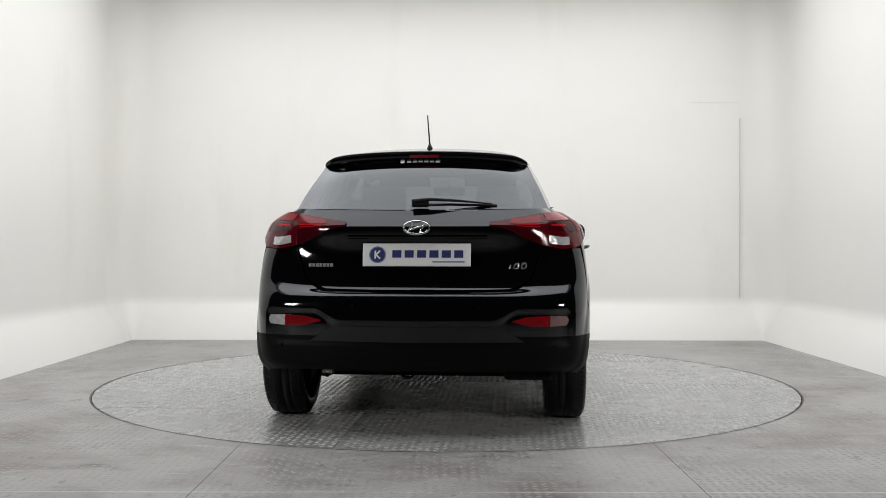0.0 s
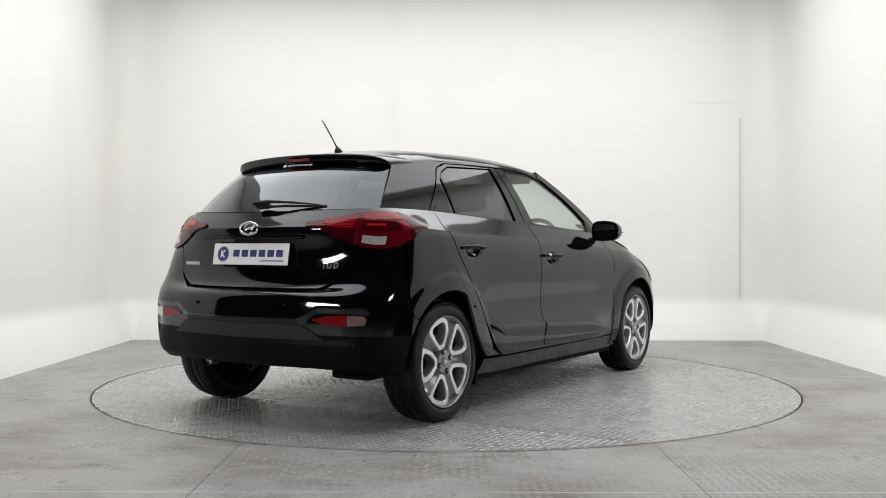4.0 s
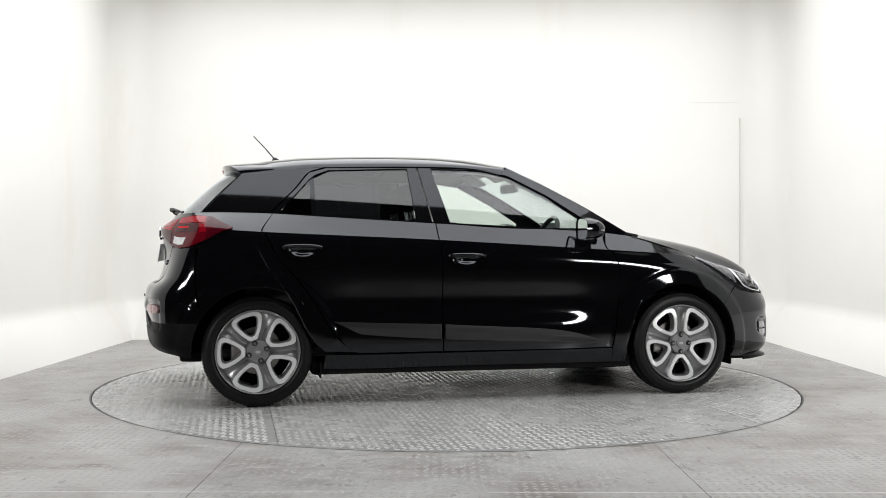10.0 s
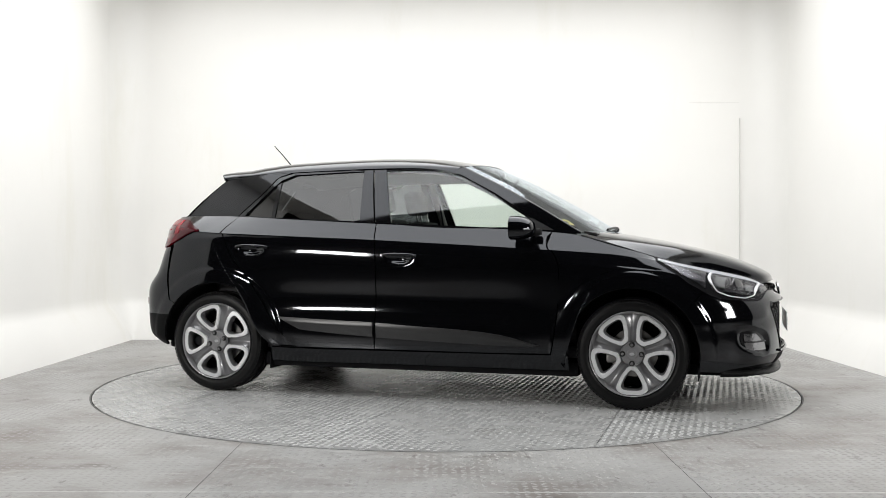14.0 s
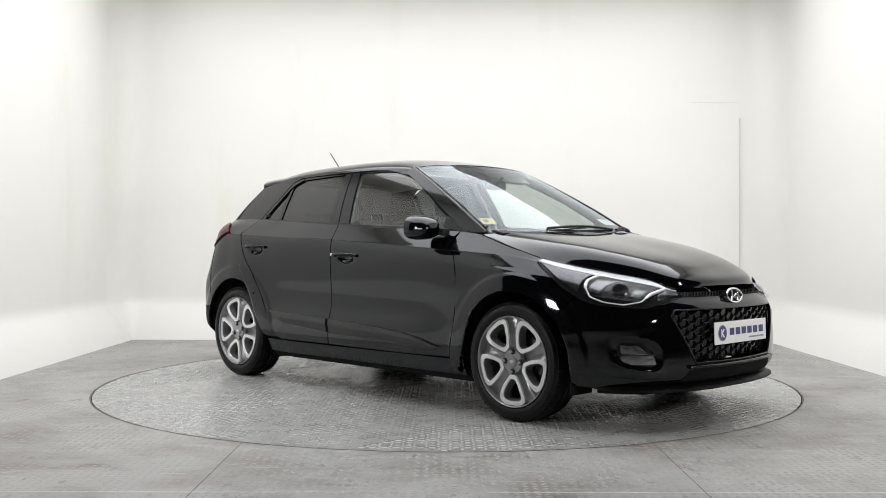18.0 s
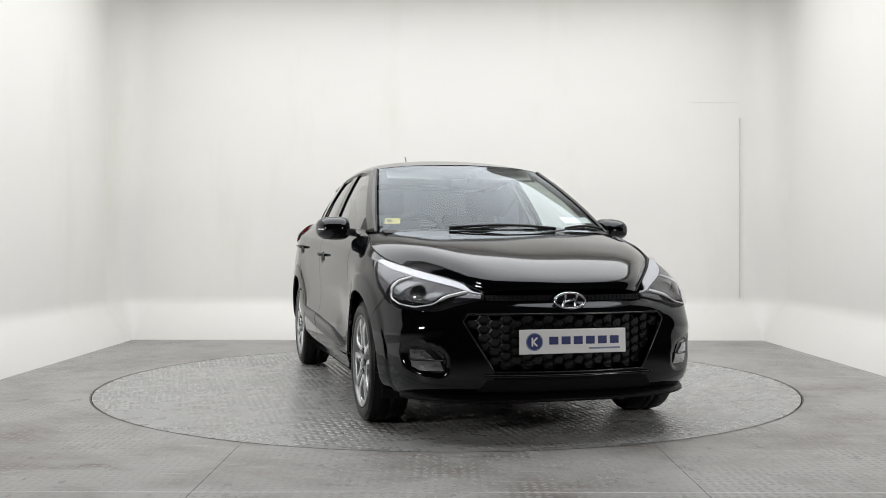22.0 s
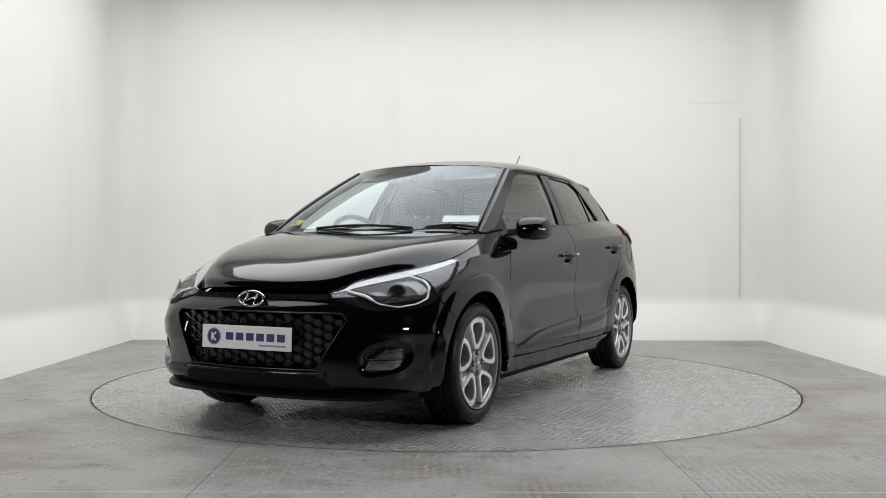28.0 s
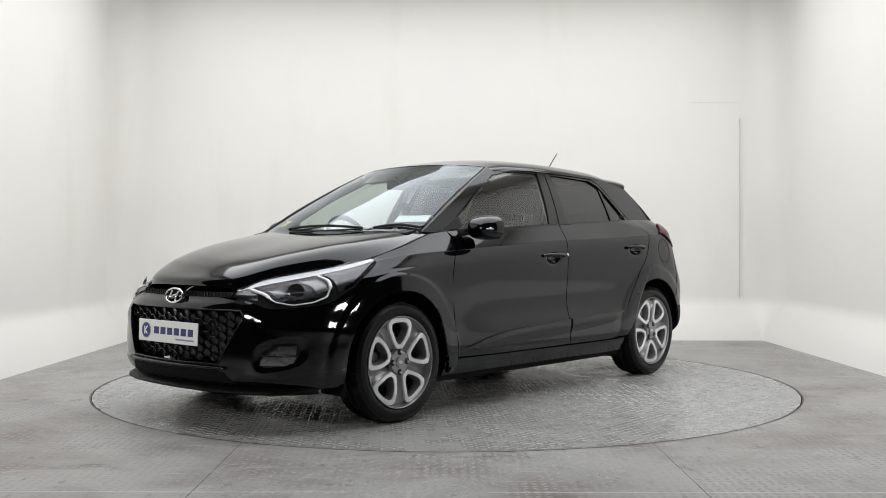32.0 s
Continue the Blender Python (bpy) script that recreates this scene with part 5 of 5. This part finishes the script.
            part("mud_flap", bm, UNDER, car, "black rubber mud flap")


RED_BAND = material("deep_red_lamp_band", (0.22, 0.003, 0.010), 0.12, vary=0.25, scale=18, spec=0.35)
PALE_RED = material("pale_red_clear_lens", (0.36, 0.23, 0.23), 0.15, metal=0.5, bump=0.25, bump_scale=60, vary=0.2, scale=40)
REVERSE = material("faceted_reversing_lens", (0.62, 0.62, 0.63), 0.18, metal=0.5, bump=0.5, bump_scale=45, vary=0.3, scale=60)
RED_DARK = material("dark_smoked_red", (0.045, 0.002, 0.005), 0.06, spec=0.4)
tail()


def flanks():
    for mir in (False, True):
        sgn = -1 if mir else 1
        front, rear = doors["f"][1 if mir else 0], doors["r"][1 if mir else 0]
        # raised mouldings low on the doors
        body_panel("moulding", [("s", -.705, .402), ("s", -.235, .368)], [("s", -.86, .478), ("s", -.235, .455)], [("s", -.705, .402), ("s", -.86, .478)], [("s", -.235, .368), ("s", -.235, .455)], MOULDING, rear, "raised satin black door moulding",
                   n=20, m=14, thick=.016, sides=(mir,), shape=moulding_face)
        body_panel("moulding", [("s", -.212, .366), ("s", .70, .335)], [("s", -.212, .453), ("s", .45, .412), ("s", .765, .345)], [("s", -.212, .366), ("s", -.212, .453)], [("s", .70, .335), ("s", .765, .345)], MOULDING, front, "raised satin black door moulding",
                   n=30, m=14, thick=.016, sides=(mir,), curved=(0, 1, 0, 0), shape=moulding_face)
        for door, x, z, key in ((front, -.075, .846, True), (rear, -1.035, .896, False)):
            # bar handle over its hollow
            c = on("s", x, z, 0, sgn)
            out = (0, sgn, .12)
            m = frame_at(c, out)
            pts = [m @ Vector(q) for q in ((-.105, .004, .002), (-.092, .007, .020), (-.05, .009, .034), (.03, .009, .034), (.08, .007, .022), (.100, .004, .004))]
            tube("door_handle", [tuple(q) for q in along(pts, 22)], .0130, PAINT, door, "glossy black bar handle", flat=.75, sides=10)
            if key:
                bm = bmesh.new()
                bmesh.ops.create_cone(bm, cap_ends=True, segments=16, radius1=.009, radius2=.008, depth=.006, matrix=m @ Matrix.Translation((-.098 * (1 if sgn < 0 else -1), .006, .036)))
                part("keyhole", bm, CHROME, door, "chrome keyhole")
        # door mirror
        base = part("door_mirror", slab(.075, .036, .045, frame_at((.735, sgn * .765, .988), (0, sgn, .1)), .012), PLASTIC, car, "glossy black door mirror")
        tube("mirror_arm", [(.735, sgn * .755, .975), (.715, sgn * .82, .985), (.685, sgn * .86, .998)], [.022, .020, .020], PLASTIC, base, "black mirror arm", flat=.6)
        v, f = [], []
        nu, nv = 14, 20
        for i in range(nu + 1):
            a = i / nu
            x = .615 + .135 * a
            k = math.sqrt(max(0.0, 1 - a ** 2.4))
            for j in range(nv):
                t = 2 * math.pi * j / nv
                cy, cz = math.cos(t), math.sin(t)
                y = .878 + .098 * np.sign(cy) * abs(cy) ** .5 * (.35 + .65 * k)
                z = 1.006 + (.076 if cz > 0 else .062) * np.sign(cz) * abs(cz) ** .6 * (.12 + .88 * k) * (1 - .22 * max(0, cy))
                v.append((x, sgn * y, z))
        for i in range(nu):
            for j in range(nv):
                l = (j + 1) % nv
                f.append([i * nv + j, i * nv + l, (i + 1) * nv + l, (i + 1) * nv + j])
        f.append([nu * nv + j for j in range(nv)])
        mesh_object("mirror_shell", v, f, PAINT, base, "glossy black mirror shell")
        rim = [(v[j][0] + .006, sgn * (.882 + (abs(v[j][1]) - .882) * .9), 1.010 + (v[j][2] - 1.010) * .9) for j in range(nv)]
        mesh_object("mirror_glass", rim, [list(range(nv))], MIRROR, base, "mirror glass", smooth=False)
        tube("mirror_indicator", [(.695 + .050 * math.cos(t) , sgn * (.876 + .097 * math.sin(t)), 1.004) for t in np.linspace(.35, 1.4, 12)], .0035, SILVER, base, "slim indicator strip")
        # seams: fuel flap on the left flank only
        if not mir:
            ring = [on("s", -1.44 + .085 * math.cos(t), .875 + .085 * math.sin(t), .0015) for t in np.linspace(0, 2 * math.pi, 36, endpoint=False)]
            tube("fuel_flap_seam", ring, .0011, GAP, car, "thin dark seam of the round fuel flap", closed=True)
        # wheel arch lips
        for cx in (1.285, -1.285):
            pts = [on("s", cx + .366 * math.cos(t), .315 + .366 * math.sin(t), .004, sgn) for t in np.radians(np.linspace(16, 180, 40) if cx < 0 else np.linspace(-6, 176, 40))]
            tube("arch_lip", pts, .004, UNDER, car, "rolled black wheel arch lip")


MIRROR = material("mirror_silver", (0.85, 0.86, 0.87), 0.02, metal=1.0)
flanks()


def fittings():
    # antenna on the roof
    bm = bmesh.new()
    bmesh.ops.create_cone(bm, cap_ends=True, segments=20, radius1=.023, radius2=.006, depth=.034, matrix=pose(-1.155, 0, 1.462, 0, -18, 0) @ Matrix.Diagonal((1.6, .8, 1, 1)))
    ant = part("roof_antenna", bm, PLASTIC, car, "black whip antenna", smooth=True)
    tube("whip", [(-1.158, 0, 1.470), (-1.22, 0, 1.541), (-1.292, 0, 1.616)], [.0045, .0038, .0032], RUBBER, ant, "black whip", sides=8)
    for sgn in (1, -1):
        tube("bonnet_seam", [(x, sgn * (y + .004), z + .001) for x, y, z in along(HOOD[3], 30)], .0028, GAP, car, "thin dark gap beside the bonnet")
    # windscreen wipers and cowl
    P = np.array([[(1.150 - .18 * y * y - k * .075, y, .982 + k * .016) for k in (0, .5, 1)] for y in np.linspace(-.66, .66, 31)])
    sheet("cowl", P, PLASTIC, car, "black plastic cowl below the windscreen", outward=(0, 0, 1))
    on_glass = lambda y, d, up: (1.142 - .33 * y * y - d, y, .985 + .607 * d + up)
    for y0, y1, pivot in ((-.30, .33, -.56), (.40, .67, .02)):
        w = tube("front_wiper", along([on_glass(pivot, -.03, -.006), on_glass(pivot + (y0 + y1) * .1 + .10, -.008, .002), on_glass((y0 + y1) / 2, .026, .018)], 16), [.0085] * 10 + [.007] * 6, PLASTIC, car, "black windscreen wiper arm", flat=.7)
        tube("wiper_blade", [on_glass(y, .024 + .012 * math.sin(math.pi * (y - y0) / (y1 - y0)), .012 + .008 * math.sin(math.pi * (y - y0) / (y1 - y0))) for y in np.linspace(y0, y1, 18)], .0075, RUBBER, w, "rubber wiper blade")
    # black band round the windscreen and stickers behind it
    for sgn in (1, -1):
        tube("windscreen_edge", [tuple(p) for p in along(np.array(WINDSCREEN)[3] * [1, sgn, 1] + [.002, 0, .003], 20)], .005, PLASTIC, car, "black windscreen edge trim", flat=.6)
    part("windscreen_sticker", slab(.088, .062, .001, frame_at((.885, -.578, 1.050), (.50, -.16, .85))), YELLOW, car, "yellow square sticker with two dark marks")
    st = bpy.data.objects["windscreen_sticker"]
    for k in (-1, 1):
        part("dark_mark", slab(.026, .030, .001, frame_at((.886, -.578 + k * .018, 1.0515), (.50, -.16, .85))), INK_BROWN, st, "dark mark")
    part("windscreen_paper", slab(.205, .070, .001, frame_at((.888, .535, 1.064), (.50, .14, .85))), WHITE_SHEET, car, "white paper disc holder behind the windscreen")
    paper = bpy.data.objects["windscreen_paper"]
    part("grey_line", slab(.12, .005, .001, frame_at((.880, .535, 1.0795), (.50, .14, .85))), PALE_INK, paper, "thin grey printed line")


INK_BROWN = material("dark_olive_ink", (0.10, 0.08, 0.02), 0.5)
fittings()


def cabin():
    # dark tub, dashboard, wheel, seats, lining
    bm = bmesh.new()
    box(bm, -1.55, 1.05, -.74, .74, .27, .33, bevel=.02)
    part("cabin_floor", bm, FABRIC, car, "dark carpeted cabin floor")
    for sgn in (1, -1):
        P = np.array([[(x, .735 - .06 * (x + .2) ** 2 * (1 if x > -.2 else .6) - .01, z) for z in np.linspace(.32, 1.02 if x > 0 else 1.05, 6)] for x in np.linspace(-1.35, .95, 18)])
        sheet("door_lining", P * [1, sgn, 1], DASH, car, "dark plastic door lining", outward=(0, -sgn, 0), thick=.02)
    v, f = [], []
    prof = [(1.12, .93), (1.02, .975), (.86, .985), (.74, .975), (.68, .94), (.665, .86), (.70, .70), (.78, .50)]
    ys = np.linspace(-.70, .70, 21)
    for y in ys:
        for x, z in prof:
            v.append((x - .06 * (y / .7) ** 2, y, z + (.025 * math.exp(-((y + .36) / .16) ** 2) if .66 < x < .9 and z > .9 else 0)))
    for i in range(20):
        for j in range(len(prof) - 1):
            a = i * len(prof) + j
            f.append([a, a + 1, a + len(prof) + 1, a + len(prof)])
    mesh_object("dashboard", v, f, DASH, car, "dark grey dashboard")
    ring = []
    m = Matrix.Translation((.540, -.36, .925)) @ pose(0, 0, 0, 0, -65, 0)
    ring = [m @ Vector((.185 * math.cos(t), .185 * math.sin(t), 0)) for t in np.linspace(0, 2 * math.pi, 40, endpoint=False)]
    sw = tube("steering_wheel", ring, .0155, DASH, car, "black steering wheel", closed=True, sides=10)
    for t in (0.1, math.pi - .1, -math.pi / 2):
        tube("wheel_spoke", [m @ Vector((0, 0, -.02)), m @ Vector((.18 * math.sin(t), .18 * math.cos(t), 0))], .014, DASH, sw, "wheel spoke")
    bm = bmesh.new()
    bmesh.ops.create_cone(bm, cap_ends=True, segments=24, radius1=.07, radius2=.06, depth=.05, matrix=m @ Matrix.Translation((0, 0, -.01)))
    part("airbag_boss", bm, DASH, sw, "airbag boss")

    def cushion(name, w, h, d, mat4, parent, label, r=.05):
        bm = bmesh.new()
        box(bm, -d / 2, d / 2, -w / 2, w / 2, 0, h, bevel=r)
        bmesh.ops.transform(bm, verts=bm.verts, matrix=mat4)
        return part(name, bm, FABRIC, parent, label, smooth=True)
    for sgn in (1, -1):
        seat = cushion("front_seat", .50, .16, .52, pose(.10, sgn * .36, .40), car, "dark grey cloth front seat")
        cushion("backrest", .48, .60, .14, pose(-.14, sgn * .36, .50, 0, -17, 0), seat, "cloth backrest", .055)
        for k in (-1, 1):
            tube("headrest_post", [(-.315, sgn * .36 + k * .05, 1.05), (-.345, sgn * .36 + k * .05, 1.16)], .006, CHROME, seat, "chrome headrest post")
        cushion("headrest", .27, .17, .10, pose(-.335, sgn * .36, 1.125, 0, -12, 0), seat, "cloth headrest", .04)
    bench = cushion("rear_bench", 1.28, .16, .50, pose(-.75, 0, .42), car, "dark grey cloth rear bench")
    cushion("bench_back", 1.26, .56, .14, pose(-1.02, 0, .50, 0, -22, 0), bench, "cloth bench backrest", .055)
    for y, w in ((-.42, .25), (0, .20), (.42, .25)):
        cushion("headrest", w, .14, .09, pose(-1.235, y, 1.02, 0, -15, 0), bench, "cloth rear headrest", .035)
    bm = bmesh.new()
    box(bm, -1.68, -1.24, -.58, .58, .975, .995, bevel=.008)
    part("parcel_shelf", bm, FABRIC, car, "dark parcel shelf")
    rows = [[(x - (.03 if i in (0,) else 0), y * .96, z - .03) for i, (x, y, z) in enumerate(r)] for r in ROOF]
    net_panel("headlining", rows, LINING, car, "pale grey headlining", thick=.004, n=16, m=6)
    mir = part("inside_mirror", slab(.22, .062, .03, frame_at((.43, 0, 1.300), (-1, -.18, -.1)), .012), DASH, car, "dark inside mirror")
    tube("mirror_stalk", [(.43, 0, 1.30), (.475, 0, 1.345)], .010, DASH, mir, "mirror stalk")
    for sgn in (1, -1):
        part("sun_visor", slab(.36, .14, .016, frame_at((.235, sgn * .30, 1.375), (-.5, 0, -.85)), .006), LINING, car, "pale grey sun visor")
        tube("grab_handle", along([(-.52, sgn * .545, 1.355), (-.55, sgn * .52, 1.335), (-.68, sgn * .52, 1.335), (-.71, sgn * .545, 1.355)], 14), .009, LINING, car, "pale grab handle")
        # inner pillar linings
        tube("pillar_lining", [(-.235, sgn * .715, 1.02), (-.27, sgn * .63, 1.20), (-.305, sgn * .545, 1.36)], .036, LINING, car, "pale grey pillar lining", flat=.4)
        tube("belt_strap", [(-.25, sgn * .60, 1.22), (-.20, sgn * .59, .95), (-.12, sgn * .58, .60)], .022, FABRIC, car, "dark seat belt strap", flat=.15)


cabin()


# ---- raised pattern and seams of the steel floor ----


def clip(poly, nx, ny, d):
    """Keeps the part of a polygon where nx x + ny y <= d."""
    out = []
    for (ax, ay), (bx, by) in zip(poly, poly[1:] + poly[:1]):
        da, db = nx * ax + ny * ay - d, nx * bx + ny * by - d
        if da <= 0:
            out.append((ax, ay))
        if da * db < 0:
            k = da / (da - db)
            out.append((ax + (bx - ax) * k, ay + (by - ay) * k))
    return out


def lozenges(name, mat, parent, x0, x1, y0, y1, keep, turn, label, pitch=0.038, worn=0.0, gain=1.0):
    """Raised lozenges on one plate, set alternately crosswise; worn leaves some of them flat."""
    nx, ny = int((x1 - x0) / pitch), int((y1 - y0) / pitch)
    gx, gy = np.meshgrid(x0 + pitch * (np.arange(nx) + .5), y0 + pitch * (np.arange(ny) + .5), indexing="ij")
    odd = (np.add.outer(np.arange(nx), np.arange(ny)) % 2).ravel()
    P = np.stack([gx.ravel(), gy.ravel()], 1)
    ok = keep(P[:, 0], P[:, 1]) & (np.random.rand(len(P)) >= worn)
    P, odd = P[ok], odd[ok]
    a = np.radians(turn) + np.where(odd == 0, math.pi / 4, -math.pi / 4)
    ca, sa = np.cos(a), np.sin(a)
    shape = np.array([(-.0185, 0, 0), (-.007, -.0085, 0), (.007, -.0085, 0), (.0185, 0, 0), (.007, .0085, 0), (-.007, .0085, 0), (-.009, 0, 1), (.009, 0, 1)])
    n = len(P)
    V = np.empty((n, 8, 3))
    V[:, :, 0] = P[:, 0:1] + ca[:, None] * shape[:, 0] - sa[:, None] * shape[:, 1]
    V[:, :, 1] = P[:, 1:2] + sa[:, None] * shape[:, 0] + ca[:, None] * shape[:, 1]
    # foot wear and paint build-up flatten the pattern in broad patches
    x, y = P[:, 0] + turn * .37, P[:, 1] - turn * .21
    wear = .5 + .22 * np.sin(1.9 * x + 1.3 * np.sin(1.1 * y)) + .22 * np.sin(2.3 * y + 1.7 * np.sin(1.4 * x)) + .12 * np.sin(6.1 * x + 4.3 * y)
    high = (.0006 + .0030 * np.clip(wear * gain, 0, 1)) * (.8 + .4 * np.random.rand(n))
    V[:, :, 2] = shape[:, 2] * high[:, None] - .0002
    quads = np.array([(1, 2, 7, 6), (4, 5, 6, 7), (0, 1, 6, 5), (3, 4, 7, 2)])
    F = (np.arange(n)[:, None, None] * 8 + quads[None]).reshape(-1, 4)
    me = bpy.data.meshes.new(name)
    me.from_pydata(V.reshape(-1, 3), [], F.tolist())
    me.materials.append(mat)
    ob = new(name, me)
    ob.parent = parent
    ob["label"], ob["kind"] = label, "stuff"
    return ob


STUD_FLOOR = material("dull_painted_lozenge", (0.30, 0.294, 0.284), 0.48, vary=0.25, scale=5, low=1.0, rough_vary=0.12)
STUD = material("worn_painted_lozenge", (0.385, 0.385, 0.38), 0.42, metal=0.05, vary=0.18, scale=5, low=1.0, rough_vary=0.12)


def deck_plates():
    r = DISC_R - .007
    circle = [(r * math.cos(t), r * math.sin(t)) for t in np.linspace(0, 2 * math.pi, 180, endpoint=False)]
    g = .0012
    cuts = [(-2.3, -1.2), (-1.2, 0.02), (0.02, 1.24), (1.24, 2.3)]
    for k, (x0, x1) in enumerate(cuts):
        mid = (0.35, -0.5, 0.45, -0.2)[k]
        for y0, y1, turn in ((-2.3, mid, (0, 90, 0, 90)[k]), (mid, 2.3, (90, 0, 90, 0)[k])):
            poly = clip(clip(clip(clip(circle, 1, 0, x1 - g), -1, 0, -x0 - g), 0, 1, y1 - g), 0, -1, -y0 - g)
            if len(poly) < 3:
                continue
            n = len(poly)
            v = [(x, y, 0.0) for x, y in poly] + [(x, y, -.008) for x, y in poly]
            f = [list(range(n))] + [[i, n + i, n + (i + 1) % n, (i + 1) % n] for i in range(n)]
            ob = mesh_object("deck_plate", v, f, PLATE_DISC, turntable, "worn grey tread plate", smooth=False)
            keep = lambda X, Y: (X * X + Y * Y < (r - .03) ** 2) & (X > x0 + .012) & (X < x1 - .012) & (Y > y0 + .012) & (Y < y1 - .012)
            lozenges("tread_pattern", STUD, ob, x0, x1, y0, y1, keep, turn + (0 if k % 2 else 12), "raised lozenges of the tread plate", worn=.02, gain=1.25)


deck_plates()


def floor_studs():
    floor = bpy.data.objects["floor"]
    for x0, x1, y0, y1, turn in ((-3.0, -.955, -4.4, 2.86, 0), (-.945, .945, -4.4, -1.9, 90), (.955, 3.04, -4.4, 2.86, 0), (-.945, .945, 1.9, 2.86, 90)):
        keep = lambda X, Y: (X * X + Y * Y > (DISC_R + .03) ** 2) & (np.abs(np.abs(X) - .95) > .014)
        lozenges("tread_pattern", STUD_FLOOR, floor, x0, x1, y0, y1, keep, turn, "raised lozenges of the tread plate", worn=.10, gain=.80 if x0 > .9 else .50)
    for x0, x1, y0, y1 in ((.9485, .9515, -6.0, -2.03), (-.9515, -.9485, -6.0, -2.03), (.9485, .9515, 2.03, 2.86), (-.9515, -.9485, 2.03, 2.86)):
        bm = bmesh.new()
        box(bm, x0, x1, y0, y1, -.002, .0006)
        part("plate_seam", bm, SEAM, floor, "narrow dark seam between floor plates")
    bm = bmesh.new()
    box(bm, -3.0, 3.04, -2.956, -2.948, -.002, .0006)
    part("plate_seam", bm, WORN_EDGE, floor, "worn bright edge between floor plates")
    # dark ring round the pit: the gap's shade put into colour, with scuffs
    n = 120
    v, f = [], []
    for i in range(n):
        t = 2 * math.pi * i / n
        for q in (DISC_R, DISC_R + .008):
            v.append((q * math.cos(t), q * math.sin(t), .0012))
    for i in range(n):
        a, b = 2 * i, 2 * ((i + 1) % n)
        f.append([a, a + 1, b + 1, b])
    mesh_object("gap_shade_ring", v, f, GAP_SHADE, floor, "narrow dark ring painting the shade of the turntable gap, with scuffs", smooth=False)


SEAM = material("dusty_plate_seam", (0.10, 0.098, 0.095), 0.8, vary=0.5, scale=8, low=1.5)
WORN_EDGE = material("worn_plate_edge", (0.50, 0.495, 0.48), 0.45, vary=0.4, scale=6, low=1.2)
# dark, uneven colour for the shade in the turntable gap and its scuffs
GAP_SHADE = material("scuffed_gap_shade", (0.075, 0.074, 0.072), 0.6, vary=0.8, scale=14, low=1.6)
floor_studs()


def back_door():
    """Fine joints of a flush white door in the back wall."""
    wall = bpy.data.objects["wall_north"]
    for x0, x1, z0, z1 in ((2.895, 2.901, .40, 2.17), (2.40, 2.89, 2.325, 2.3275)):
        bm = bmesh.new()
        box(bm, x0, x1, 3.062 if x0 > 2.8 else 3.076, 3.084, z0, z1)
        part("door_joint", bm, JOINT, wall, "fine grey joint of a flush white door")


JOINT = material("grey_joint_filler", (0.70, 0.69, 0.665), 0.7)
back_door()


def motions():
    rows_disc = [(t, pose(0, 0, 0, 0, 0, h)) for t, h in HEADINGS]
    walk(turntable, rows_disc)
    walk(car, [(t, m @ pose(CAR_OFFSET[0], CAR_OFFSET[1], 0)) for t, m in rows_disc])


motions()
